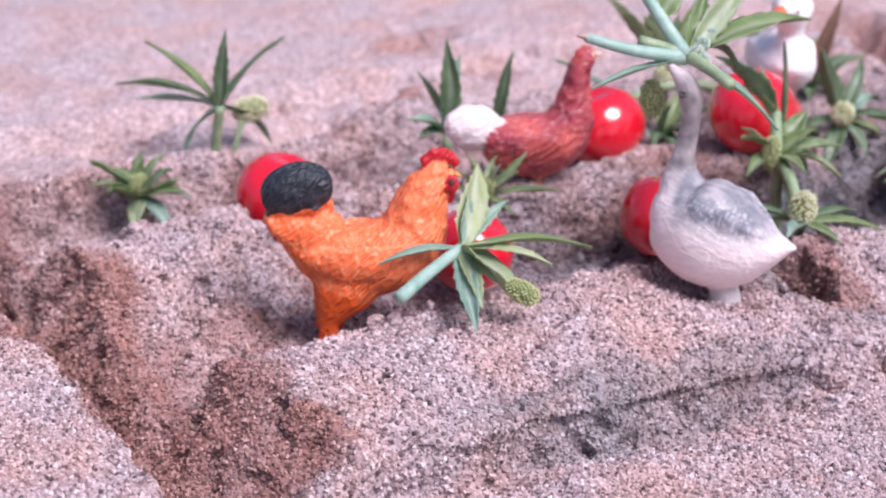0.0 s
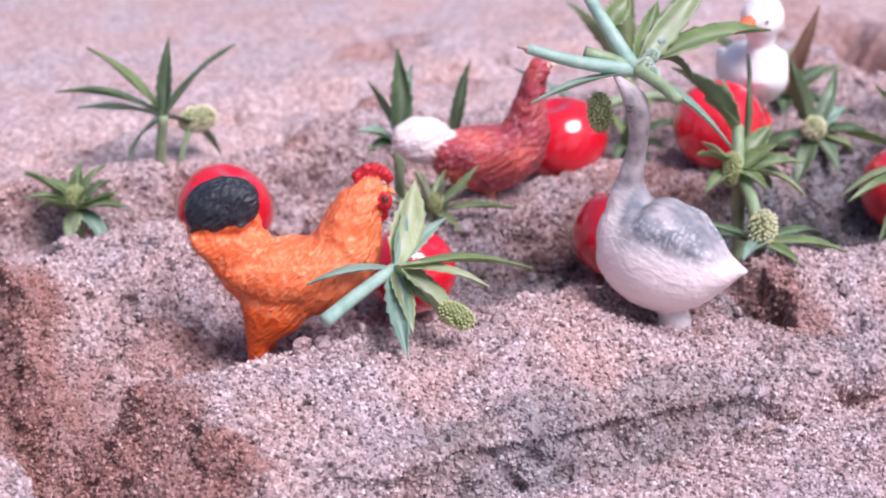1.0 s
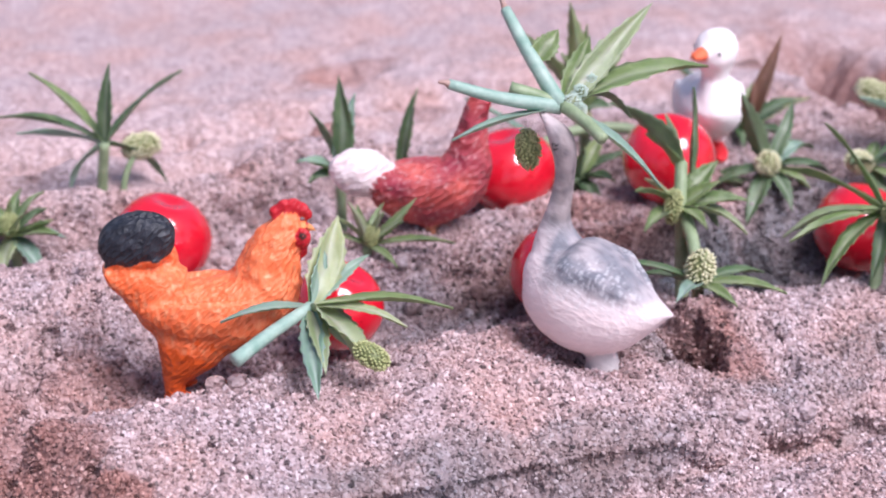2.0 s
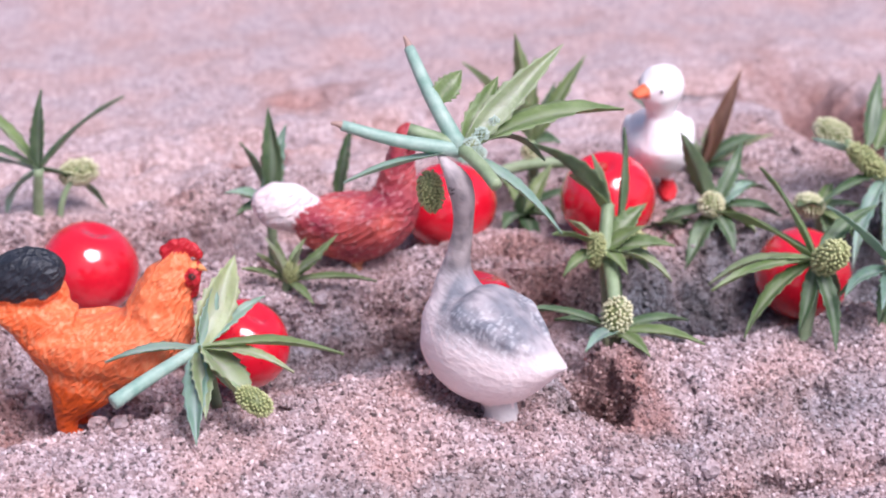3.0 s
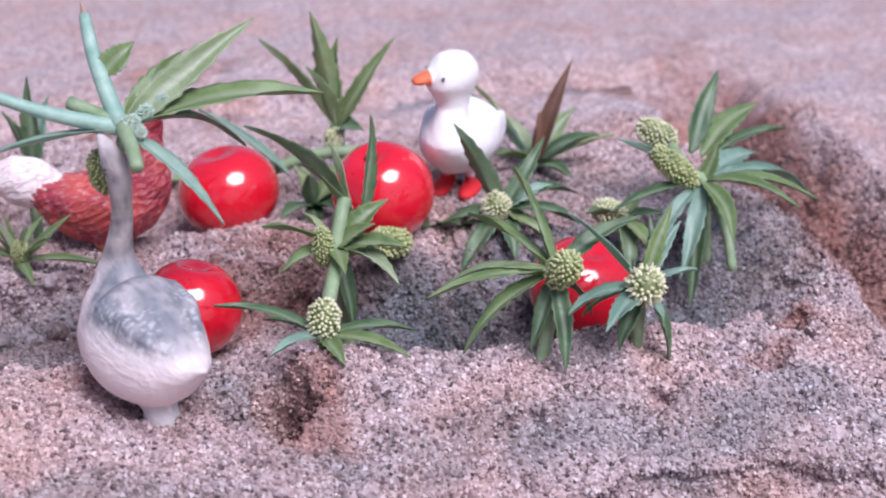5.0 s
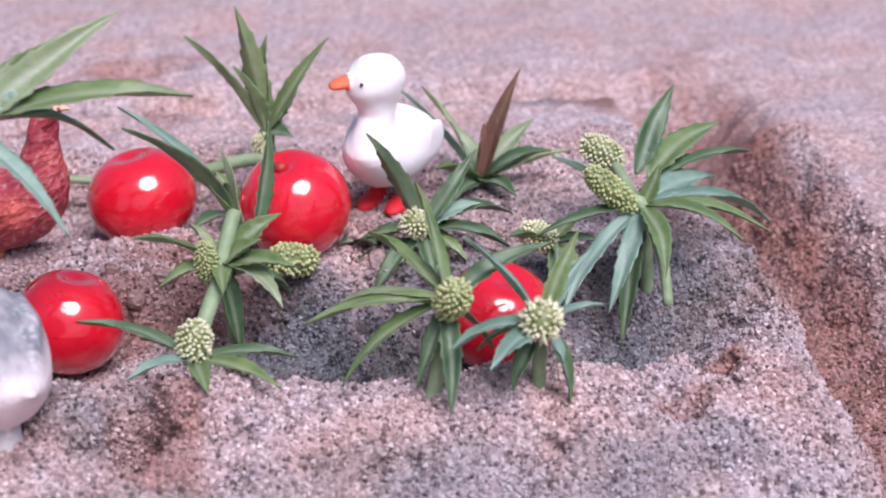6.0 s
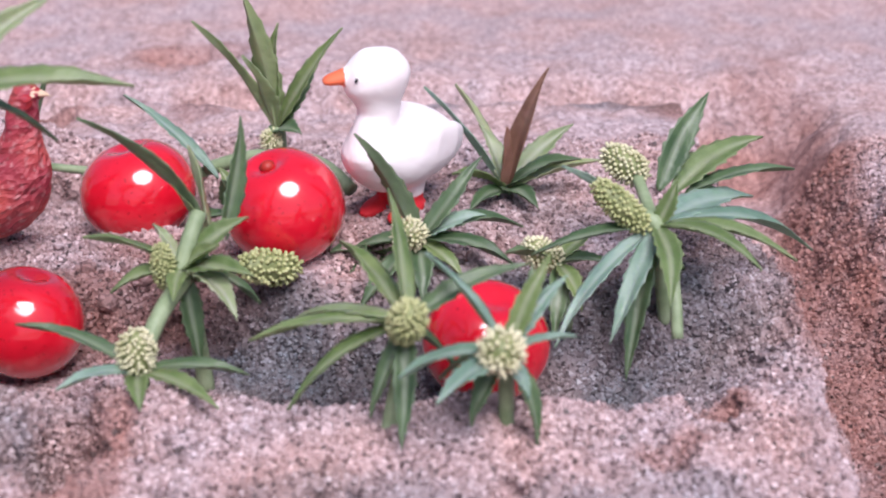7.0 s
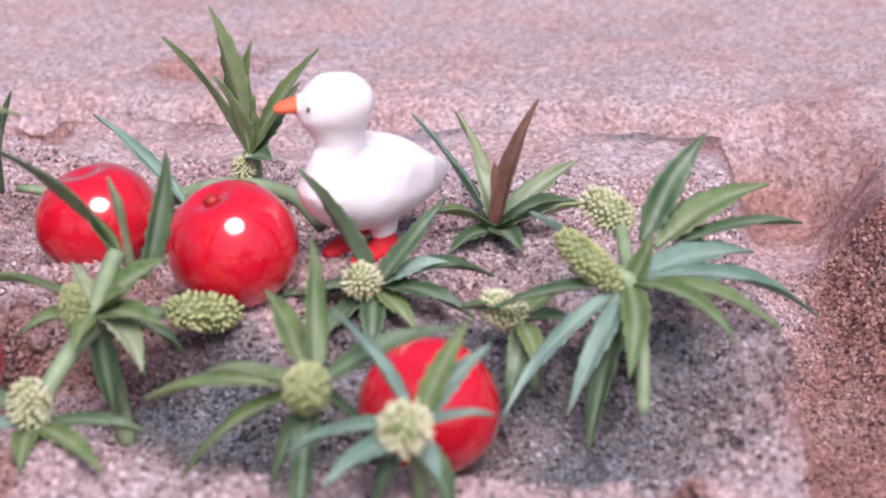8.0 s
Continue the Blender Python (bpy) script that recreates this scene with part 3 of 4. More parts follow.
def build_rooster():
    bm, layer = start_figure()
    body_loft(bm, layer, [(-1.02, 1.55, 0.16, 0.16), (-0.92, 1.25, 0.32, 0.34), (-0.62, 0.92, 0.46, 0.50), (-0.20, 0.66, 0.58, 0.60), (0.30, 0.58, 0.66, 0.66), (0.80, 0.72, 0.68, 0.68),
                          (1.10, 1.02, 0.60, 0.64), (1.24, 1.42, 0.48, 0.54), (1.34, 1.80, 0.38, 0.44), (1.48, 2.08, 0.29, 0.32), (1.60, 2.28, 0.21, 0.20), (1.68, 2.40, 0.08, 0.06)], 0, ruffle=0.06)
    # rounded tail of dark plumes over orange coverts
    for k, (y, up) in enumerate(((-0.14, -0.04), (0.0, 0.02), (0.14, -0.04))):
        mark(blob(bm, (-0.90, y, 2.02 + up), (0.64, 0.22, 0.46), Euler((0, radians(-12), 0)), 22, 14), layer, 1)
    fan(bm, layer, (-0.55, 1.72), [(-1.48, 1.92), (-1.42, 2.14), (-1.20, 2.34), (-0.88, 2.46)], 0.20, 0.30, 1, 0.05)
    for ring in rings(bm, [(Vector((-0.30, 0, 1.00)), 0.40, 0.50), (Vector((-0.72, 0, 1.20)), 0.42, 0.46), (Vector((-1.08, 0, 1.40)), 0.34, 0.34), (Vector((-1.42, 0, 1.62)), 0.18, 0.16)], 18, side=(0, 1, 0)):
        mark(ring, layer, 0)
    fan(bm, layer, (-0.40, 0.98), [(-1.44, 1.52), (-1.30, 1.22), (-1.02, 0.92), (-0.34, 1.80)], 0.22, 0.32, 0, 0.12)
    # wings along the flanks
    for s in (-1, 1):
        rows = [((0.75, s * 0.56, 0.92), 0.10, 0.20), ((0.35, s * 0.64, 0.80), 0.12, 0.34), ((-0.2, s * 0.60, 0.78), 0.11, 0.34), ((-0.62, s * 0.46, 0.82), 0.08, 0.2), ((-0.9, s * 0.36, 0.86), 0.03, 0.05)]
        for ring in rings(bm, [(Vector(c), a, b) for c, a, b in rows], 14, side=(0, 1, 0)):
            mark(ring, layer, 0)
        # thigh, shank and foot
        rows = [((0.02, s * 0.24, 0.40), 0.40, 0.66), ((-0.18, s * 0.26, 0.02), 0.34, 0.54), ((-0.32, s * 0.27, -0.28), 0.24, 0.32), ((-0.40, s * 0.27, -0.48), 0.17, 0.20), ((-0.40, s * 0.27, -0.72), 0.15, 0.17)]
        for ring in rings(bm, [(Vector(c), a, b) for c, a, b in rows], 14, side=(0, 1, 0)):
            mark(ring, layer, 2)
        mark(blob(bm, (-0.32, s * 0.27, -0.80), (0.30, 0.16, 0.09)), layer, 2)
        mark(blob(bm, (1.80, s * 0.19, 2.02), (0.13, 0.07, 0.19)), layer, 3)
        mark(blob(bm, (1.78, s * 0.24, 2.08), (0.045, 0.035, 0.05), u=10, v=6), layer, 4)
        mark(blob(bm, (1.80, s * 0.08, 1.80), (0.08, 0.07, 0.19)), layer, 3)
    # comb with its points, beak
    for k, (a, z, r) in enumerate(((1.36, 2.42, 0.12), (1.50, 2.50, 0.14), (1.64, 2.52, 0.14), (1.78, 2.46, 0.12), (1.88, 2.36, 0.09))):
        mark(blob(bm, (a, 0, z), (r, 0.085, r * 1.05), u=12, v=8), layer, 3)
    for ring in rings(bm, [(Vector((1.78, 0, 2.16)), 0.10, 0.10), (Vector((1.93, 0, 2.12)), 0.06, 0.06), (Vector((2.03, 0, 2.05)), 0.012, 0.012)], 10, side=(0, 1, 0)):
        mark(ring, layer, 5)

    def colour(co, tag):
        if tag in (0, 1) and co.x < -0.15:
            tag = 1 if co.z > 1.62 + 0.16 * (co.x + 1.4) + 0.03 * math.sin(14 * co.x) else 0
        if tag == 1:
            return lerp3((0.016, 0.018, 0.026), (0.045, 0.048, 0.062), hash_noise(co, 6) * 0.8 + 0.2)
        if tag == 2:
            return (0.82, 0.11, 0.015)
        if tag == 3:
            return (0.52, 0.012, 0.022)
        if tag == 4:
            return (0.05, 0.015, 0.01)
        if tag == 5:
            return (0.75, 0.30, 0.10)
        base = lerp3((0.90, 0.145, 0.035), (0.98, 0.235, 0.09), 0.45 + 0.5 * hash_noise(co, 2.2) + 0.25 * (co.x - 0.4))
        return lerp3(base, (0.98, 0.46, 0.24), 0.9 * hash_noise(Vector((co.x + 0.4 * co.z, co.y, 0.35 * (co.z - co.x))), 15.0, 3))

    return figurine("toy_rooster", "orange plastic toy rooster with dark tail, standing in sand channel", "toy rooster", bm, MAT_ROOSTER,
                    Matrix.Translation(Vector((-5.66, -2.02, 0.0)) * CM) @ pose(0, 0, 0, 0, 0, -3), colour)


def build_hen():
    bm, layer = start_figure()
    body_loft(bm, layer, [(-0.95, 1.02, 0.30, 0.26), (-0.70, 0.88, 0.46, 0.44), (-0.25, 0.70, 0.60, 0.60), (0.25, 0.64, 0.66, 0.66), (0.68, 0.80, 0.62, 0.60), (0.92, 1.15, 0.50, 0.50),
                          (0.98, 1.52, 0.37, 0.38), (1.02, 1.92, 0.28, 0.28), (1.08, 2.28, 0.24, 0.24), (1.16, 2.50, 0.20, 0.18), (1.22, 2.62, 0.07, 0.06)], 0, ruffle=0.05, seed=4)
    body_loft(bm, layer, [(-0.66, 0.98, 0.26, 0.34), (-0.95, 1.08, 0.34, 0.46), (-1.28, 1.18, 0.34, 0.46), (-1.55, 1.26, 0.27, 0.36), (-1.76, 1.32, 0.08, 0.14)], 1, sides=22, ruffle=0.04, seed=9)
    for s in (-1, 1):
        rows = [((0.60, s * 0.55, 0.95), 0.10, 0.20), ((0.2, s * 0.62, 0.84), 0.11, 0.32), ((-0.3, s * 0.56, 0.86), 0.10, 0.30), ((-0.8, s * 0.38, 0.98), 0.04, 0.08)]
        for ring in rings(bm, [(Vector(c), a, b) for c, a, b in rows], 14, side=(0, 1, 0)):
            mark(ring, layer, 0)
        for ring in rings(bm, [(Vector((0.1, s * 0.25, 0.3)), 0.2, 0.22), (Vector((0.15, s * 0.25, 0.0)), 0.12, 0.12), (Vector((0.18, s * 0.25, -0.3)), 0.1, 0.1)], 10, side=(0, 1, 0)):
            mark(ring, layer, 2)
        mark(blob(bm, (1.25, s * 0.19, 2.42), (0.10, 0.05, 0.11), u=10, v=6), layer, 3)
    for a, z, r in ((1.02, 2.56, 0.09), (1.14, 2.63, 0.10), (1.26, 2.62, 0.08)):
        mark(blob(bm, (a, 0, z), (r, 0.06, r), u=10, v=6), layer, 3)
    for ring in rings(bm, [(Vector((1.30, 0, 2.50)), 0.11, 0.10), (Vector((1.46, 0, 2.50)), 0.07, 0.06), (Vector((1.60, 0, 2.46)), 0.012, 0.012)], 10, side=(0, 1, 0)):
        mark(ring, layer, 4)

    def colour(co, tag):
        if tag == 1:
            return lerp3((0.95, 0.79, 0.79), (0.90, 0.70, 0.70), hash_noise(co, 5) + 0.3)
        if tag == 2:
            return (0.55, 0.22, 0.12)
        if tag == 3:
            return (0.42, 0.03, 0.04)
        if tag == 4:
            return (0.72, 0.52, 0.36)
        base = lerp3((0.34, 0.038, 0.065), (0.62, 0.105, 0.085), 0.55 + 0.9 * hash_noise(co, 1.6) - 0.3 * (co.z - 1.0))
        return lerp3(base, (0.70, 0.36, 0.36), 1.5 * hash_noise(co, 13.0, 2) - 0.30)

    return figurine("toy_hen", "russet plastic toy hen with white tail on the sand ridge", "toy hen", bm, MAT_HEN,
                    Matrix.Translation(Vector((-1.22, 2.42, 0.10)) * CM) @ pose(0, 0, 0, 0, 0, 4), colour, 8)


def build_goose():
    bm, layer = start_figure()
    body_loft(bm, layer, [(-1.42, 1.07, 0.05, 0.04), (-1.22, 1.02, 0.22, 0.14), (-0.92, 0.96, 0.44, 0.40), (-0.50, 0.92, 0.69, 0.76), (0.0, 0.94, 0.86, 0.97), (0.40, 1.02, 0.88, 0.99), (0.75, 1.14, 0.77, 0.86),
                          (1.02, 1.30, 0.56, 0.60), (1.21, 1.38, 0.36, 0.40), (1.33, 1.43, 0.08, 0.08)], 0, sides=36, ruffle=0.015)
    made = body_loft(bm, layer, [(0.66, 1.20, 0.50, 0.50), (0.80, 1.56, 0.46, 0.48), (0.89, 1.86, 0.33, 0.36), (0.91, 2.12, 0.225, 0.25), (0.88, 2.50, 0.175, 0.19), (0.84, 2.95, 0.16, 0.175), (0.86, 3.28, 0.185, 0.21),
                          (0.96, 3.54, 0.20, 0.21), (1.14, 3.72, 0.14, 0.13), (1.30, 3.85, 0.09, 0.07), (1.42, 3.93, 0.04, 0.03)], 0, sides=32, ruffle=0.012)
    for ring in made:
        for p in ring:
            p.co.y -= 0.2 * min(max((p.co.z - 1.4) / 1.2, 0), 1)
    # folded wings, lying close along the back
    for s in (-1, 1):
        rows = [((0.66, s * 0.48, 1.46), 0.06, 0.16), ((0.30, s * 0.60, 1.42), 0.16, 0.34), ((-0.2, s * 0.54, 1.34), 0.18, 0.38), ((-0.65, s * 0.36, 1.18), 0.13, 0.26), ((-0.95, s * 0.20, 1.09), 0.07, 0.13), ((-1.22, s * 0.08, 1.05), 0.02, 0.03)]
        for ring in rings(bm, [(Vector(c), a, d) for c, a, d in rows], 18, side=(0, 1, 0)):
            mark(ring, layer, 0)
    # eyes
    for s in (-1, 1):
        mark(blob(bm, (0.96, s * 0.19 - 0.2, 3.44), (0.05, 0.035, 0.05), u=10, v=6), layer, 3)
    # short legs on a small foot plate
    for ring in rings(bm, [(Vector((0.0, 0, 0.25)), 0.42, 0.40), (Vector((-0.12, 0, 0.0)), 0.28, 0.26), (Vector((-0.18, 0, -0.2)), 0.26, 0.30), (Vector((-0.18, 0, -0.45)), 0.34, 0.40)], 20, side=(0, 1, 0)):
        mark(ring, layer, 4)

    def colour(co, tag):
        white, grey, dark = (0.98, 0.81, 0.80), (0.21, 0.21, 0.245), (0.11, 0.10, 0.12)
        if tag == 2:
            return lerp3((0.22, 0.23, 0.26), (0.50, 0.51, 0.55), 0.5 + hash_noise(co, 9))
        if tag == 3:
            return (0.015, 0.012, 0.012)
        if tag == 4:
            return (0.74, 0.66, 0.65)
        clamp = lambda t: min(max(t, 0), 1)
        fleck = hash_noise(Vector((co.x * 0.5, co.y, co.z * 0.5)), 12.0, 5)
        # grey mantle: highest along the spine, fading into pinkish white flanks
        line = 1.16 + 0.22 * co.x + 0.10 * hash_noise(co, 2.5)
        back = clamp((co.z - line) * 2.6 + 0.1) * clamp((1.05 - co.x) * 3.0) * (1 - 0.55 * clamp((-0.75 - co.x) * 2.5))
        neck = clamp((co.z - 1.55) / 0.65) * clamp(0.85 + 1.5 * (0.92 - co.x))
        t = max(back * 0.9, neck)
        c = lerp3(white, lerp3(grey, (0.30, 0.25, 0.25), neck * clamp((co.z - 1.9) * 3)), t + 0.35 * t * hash_noise(co, 4.0))
        c = lerp3(c, dark, 0.8 * fleck * t)
        # short pale feather edges strewn over the folded wings
        wing = clamp((abs(co.y) - 0.08) * 5) * clamp((0.75 - co.x) * 3) * clamp((co.z - 0.95) * 4) * clamp((1.9 - co.z) * 6)
        dash = clamp((hash_noise(Vector((co.x * 2.0, co.y, co.z)), 11.0, 9) - 0.10) * 4)
        c = lerp3(c, (0.88, 0.86, 0.88), 0.30 * dash * wing)
        # a fine crease of shade under the wing's lower edge and barred flanks
        bars = math.sin(co.z * 30 + co.x * 9 + 3 * hash_noise(co, 3))
        return lerp3(c, (0.52, 0.45, 0.47), 0.13 * clamp(bars) * (1 - neck) * clamp((co.z - 0.45) * 3))

    return figurine("toy_goose", "white and grey plastic toy goose standing on the sand ridge", "toy goose", bm, MAT_GOOSE,
                    Matrix.Translation(Vector((0.95, -2.93, -0.04)) * CM) @ pose(0, 0, 0, 0, 0, 136), colour, 9)


def build_duck():
    bm, layer = start_figure()
    body_loft(bm, layer, [(-1.48, 0.86, 0.03, 0.03), (-1.22, 0.90, 0.34, 0.18), (-0.80, 1.04, 0.64, 0.42), (-0.25, 1.22, 0.84, 0.62), (0.25, 1.36, 0.84, 0.72), (0.52, 1.56, 0.68, 0.64), (0.62, 1.86, 0.40, 0.44),
                          (0.59, 2.12, 0.33, 0.35), (0.60, 2.36, 0.36, 0.39), (0.64, 2.64, 0.48, 0.51), (0.70, 2.86, 0.47, 0.49), (0.76, 3.03, 0.38, 0.36), (0.80, 3.16, 0.14, 0.10)], 0, sides=32, ruffle=0.012)
    for s in (-1, 1):
        rows = [((0.42, s * 0.64, 1.54), 0.10, 0.18), ((0.10, s * 0.74, 1.44), 0.13, 0.33), ((-0.4, s * 0.70, 1.28), 0.13, 0.34), ((-0.9, s * 0.52, 1.12), 0.10, 0.24), ((-1.16, s * 0.40, 1.08), 0.06, 0.12), ((-1.32, s * 0.34, 1.06), 0.02, 0.03)]
        for ring in rings(bm, [(Vector(c), a, b) for c, a, b in rows], 16, side=(0, 1, 0)):
            mark(ring, layer, 0)
        mark(blob(bm, (1.02, s * 0.40, 2.84), (0.042, 0.024, 0.02), u=10, v=6), layer, 2)
        for ring in rings(bm, [(Vector((0.05, s * 0.28, 0.95)), 0.24, 0.3), (Vector((0.08, s * 0.28, 0.60)), 0.18, 0.2), (Vector((0.10, s * 0.28, 0.28)), 0.14, 0.15)], 12, side=(0, 1, 0)):
            mark(ring, layer, 0)
        mark(blob(bm, (0.28, s * 0.30, 0.28), (0.42, 0.24, 0.13), u=14, v=8), layer, 3)
    for ring in rings(bm, [(Vector((0.98, 0, 2.82)), 0.20, 0.16), (Vector((1.18, 0, 2.79)), 0.18, 0.12), (Vector((1.38, 0, 2.77)), 0.17, 0.09), (Vector((1.50, 0, 2.76)), 0.10, 0.05)], 16, side=(0, 1, 0)):
        mark(ring, layer, 1)

    # a full breast pushed forward, and the head turned to the bird's right
    for p in bm.verts:
        p.co.x += 0.2 * min(max((p.co.x + 0.2) / 0.8, 0), 1) + 0.12 * max(0, 1 - abs(p.co.z - 1.5) / 0.6) * min(max(p.co.x, 0), 1)
        t = min(max((p.co.z - 2.0) / 0.5, 0), 1)
        pivot = Vector((0.8, 0, 0))
        p.co = pivot + Matrix.Rotation(radians(-44) * t, 3, "Z") @ (p.co - pivot)

    def colour(co, tag):
        if tag == 1:
            return (0.85, 0.17, 0.07)
        if tag == 2:
            return (0.02, 0.02, 0.025)
        if tag == 3:
            return (0.68, 0.02, 0.03)
        return lerp3((0.97, 0.89, 0.89), (0.93, 0.83, 0.83), hash_noise(co, 3) + 0.2)

    return figurine("toy_duck", "white plastic toy duck with orange bill standing among sprigs", "toy duck", bm, MAT_DUCK,
                    Matrix.Translation(Vector((5.22, 4.88, 0.22)) * CM) @ pose(0, 0, 0, 0, 0, -102) @ Matrix.Diagonal((1.06, 0.86, 0.96, 1)), colour)


build_rooster()
build_hen()
build_goose()
build_duck()


# ---- spiny sprigs ----
def leaf_mesh(length_vec, width, arch, roll, teeth, seed):
    """A lance-shaped leaf with a sunk midrib and toothed edge, from the origin to length_vec."""
    rs = random.Random(seed)
    tip = Vector(length_vec)
    width = width * 0.80
    size = tip.length
    d = tip / size
    side = d.cross(UP)
    if side.length < 0.15:
        side = Vector((1, 0, 0)).cross(d) if abs(d.x) < 0.9 else Vector((0, 1, 0)).cross(d)
    side.normalize()
    side = Matrix.Rotation(radians(roll), 3, d) @ side
    up = side.cross(d).normalized()
    bm = bmesh.new()
    lay = bm.verts.layers.float.new("vein")
    n = 30
    cols = (-1.0, -0.82, -0.45, -0.06, 0.06, 0.45, 0.82, 1.0)
    grid = []
    sway = rs.uniform(-0.05, 0.05) * size
    for i in range(n + 1):
        s = i / n
        w = width * (0.52 * math.sin(math.pi * s**0.78) ** 1.05 + 0.09 * (1 - s) ** 2) * (1 if i < n else 0) + 0.004
        mid = d * size * s + up * arch * size * math.sin(math.pi * s) + side * sway * math.sin(math.pi * s)
        tooth = (1.0 + (0.0, 0.05, 0.12, 0.24)[i % 4]) if teeth and 0.15 < s < 0.97 else 1.0
        row = []
        for c in cols:
            k = c * (tooth if abs(c) == 1 else 1)
            lift = 0.20 * width * abs(c) ** 1.3 - 0.02 * width + 0.05 * width * math.sin(9 * s + 3 * c + seed)
            p = bm.verts.new(mid + side * k * w + up * lift * min(1, w / (0.3 * width)))
            p[lay] = 0.7 if abs(c) < 0.1 else (0.35 if abs(c) == 1 else 0.0)
            row.append(p)
        grid.append(row)
    low = []
    for row in grid:
        low.append([])
        for p, c in zip(row, cols):
            q = bm.verts.new(p.co - up * (0.012 + 0.03 * (1 - abs(c)) ** 2))
            q[lay] = 0.55 if abs(c) < 0.1 else 0.25
            low[-1].append(q)
    m = len(cols)
    for i in range(n):
        for k in range(m - 1):
            bm.faces.new((grid[i][k], grid[i][k + 1], grid[i + 1][k + 1], grid[i + 1][k]))
            bm.faces.new((low[i][k], low[i + 1][k], low[i + 1][k + 1], low[i][k + 1]))
        for k in (0, m - 1):
            bm.faces.new((grid[i][k], grid[i + 1][k], low[i + 1][k], low[i][k]))
    for i in (0, n):
        for k in range(m - 1):
            bm.faces.new((grid[i][k], grid[i][k + 1], low[i][k + 1], low[i][k]))
    bmesh.ops.recalc_face_normals(bm, faces=bm.faces)
    return bm


def shifted(bm, by):
    bmesh.ops.translate(bm, verts=bm.verts, vec=by)
    return bm


def stem_mesh(points, r0, r1):
    bm = bmesh.new()
    fine = smooth_rows([tuple(p) for p in points], 4)
    n = len(fine)
    rings(bm, [(Vector(p), r0 + (r1 - r0) * i / (n - 1), r0 + (r1 - r0) * i / (n - 1)) for i, p in enumerate(fine)], 10)
    return bm


def head_mesh(centre, axis, length, radius, seed, stamens=False):
    """Many round buds set in spirals over a cone, with pale stamens on the ripe ones."""
    rs = random.Random(seed)
    axis = Vector(axis).normalized()
    turn = axis.to_track_quat("Z", "Y").to_matrix()
    bm = bmesh.new()
    count = int(max(110, min(62 * length / radius, 190)))
    size = radius * 0.9 * math.sqrt(9.0 / count) * (0.5 + 0.25 * length / radius) ** 0.5
    for k in range(count):
        z = 1 - 2 * (k + 0.5) / count
        g = k * 2.39996 + rs.uniform(-0.14, 0.14)
        r = math.sqrt(1 - z * z) ** 0.8
        p = Vector((r * math.cos(g) * radius, r * math.sin(g) * radius, z * length / 2)) * rs.uniform(0.93, 1.07)
        nrm = Vector((p.x / radius**2, p.y / radius**2, p.z / (length / 2) ** 2)).normalized()
        b = size * rs.uniform(0.50, 0.66)
        q = (turn @ nrm).to_track_quat("Z", "Y")
        m = Matrix.LocRotScale(Vector(centre) + turn @ p, q, (b, b, b * 1.3))
        bmesh.ops.create_icosphere(bm, subdivisions=1, radius=1.0, matrix=m)
        if stamens and rs.random() < 0.75:
            out = q.to_matrix() @ Vector((rs.uniform(-0.4, 0.4), rs.uniform(-0.4, 0.4), 1)).normalized()
            a = Vector(centre) + turn @ p
            rings(bm, [(a, 0.012, 0.012), (a + out * b * rs.uniform(1.5, 2.2), 0.014, 0.014)], 5)
    return bm


def core_mesh(centre, axis, length, radius):
    """The darker green body that the buds sit on."""
    turn = Vector(axis).normalized().to_track_quat("Z", "Y")
    bm = bmesh.new()
    bmesh.ops.create_uvsphere(bm, u_segments=14, v_segments=10, radius=1.0, matrix=Matrix.LocRotScale(centre, turn, (radius * 0.93, radius * 0.93, length / 2 * 0.95)))
    return bm


def sprig(label, centre, leaves, stems=(), heads=(), seed=0, at=None):
    """A sprig round centre (cm). leaves: tip x, y, z, width, arch, roll, material; stems: list of points with radii; heads: centre, axis, length, radius, material."""
    root = Vector(at or centre)
    ob = new("herb_sprig")
    ob.matrix_world = Matrix.Translation(root * CM)
    tagged(ob, label, "herb sprig", "herb sprigs")
    o = Vector(centre) - root
    for k, (x, y, z, width, arch, roll, mat, *base) in enumerate(leaves):
        foot = Vector(base[0]) - root if base else o
        tip = Vector((x, y, z)) - root - foot
        part("leaf", shifted(leaf_mesh(tip, width, arch, roll, mat is not MAT_BROWN, seed * 31 + k), foot), mat, ob, "withered brown leaf" if mat is MAT_BROWN else "")
    for points, r0, r1, *skin in stems:
        part("stem", stem_mesh([Vector(p) - root for p in points], r0, r1), skin[0] if skin else MAT_STEM, ob)
    for k, (c, axis, length, radius, mat) in enumerate(heads):
        head = part("flower_head", head_mesh(Vector(c) - root, axis, length, radius, seed + k, mat in (MAT_BUD_PALE, MAT_BUD_TEAL) and length < 2.5 * radius), mat, ob, "cone of tiny round buds")
        part("core", core_mesh(Vector(c) - root, axis, length, radius), MAT_CORE, head)
    return ob


def ring_leaves(centre, count, reach, lift, width, mat, seed, start=0.0, span=360.0):
    rs = random.Random(seed)
    out = []
    for k in range(count):
        g = radians(start + span * k / count + rs.uniform(-12, 12))
        r, z = reach * rs.uniform(0.75, 1.1), lift * rs.uniform(0.4, 1.4)
        out.append((centre[0] + r * math.cos(g), centre[1] + r * math.sin(g), centre[2] + z, width * rs.uniform(0.8, 1.15), rs.uniform(-0.02, 0.12), rs.uniform(-25, 25), mat))
    return out


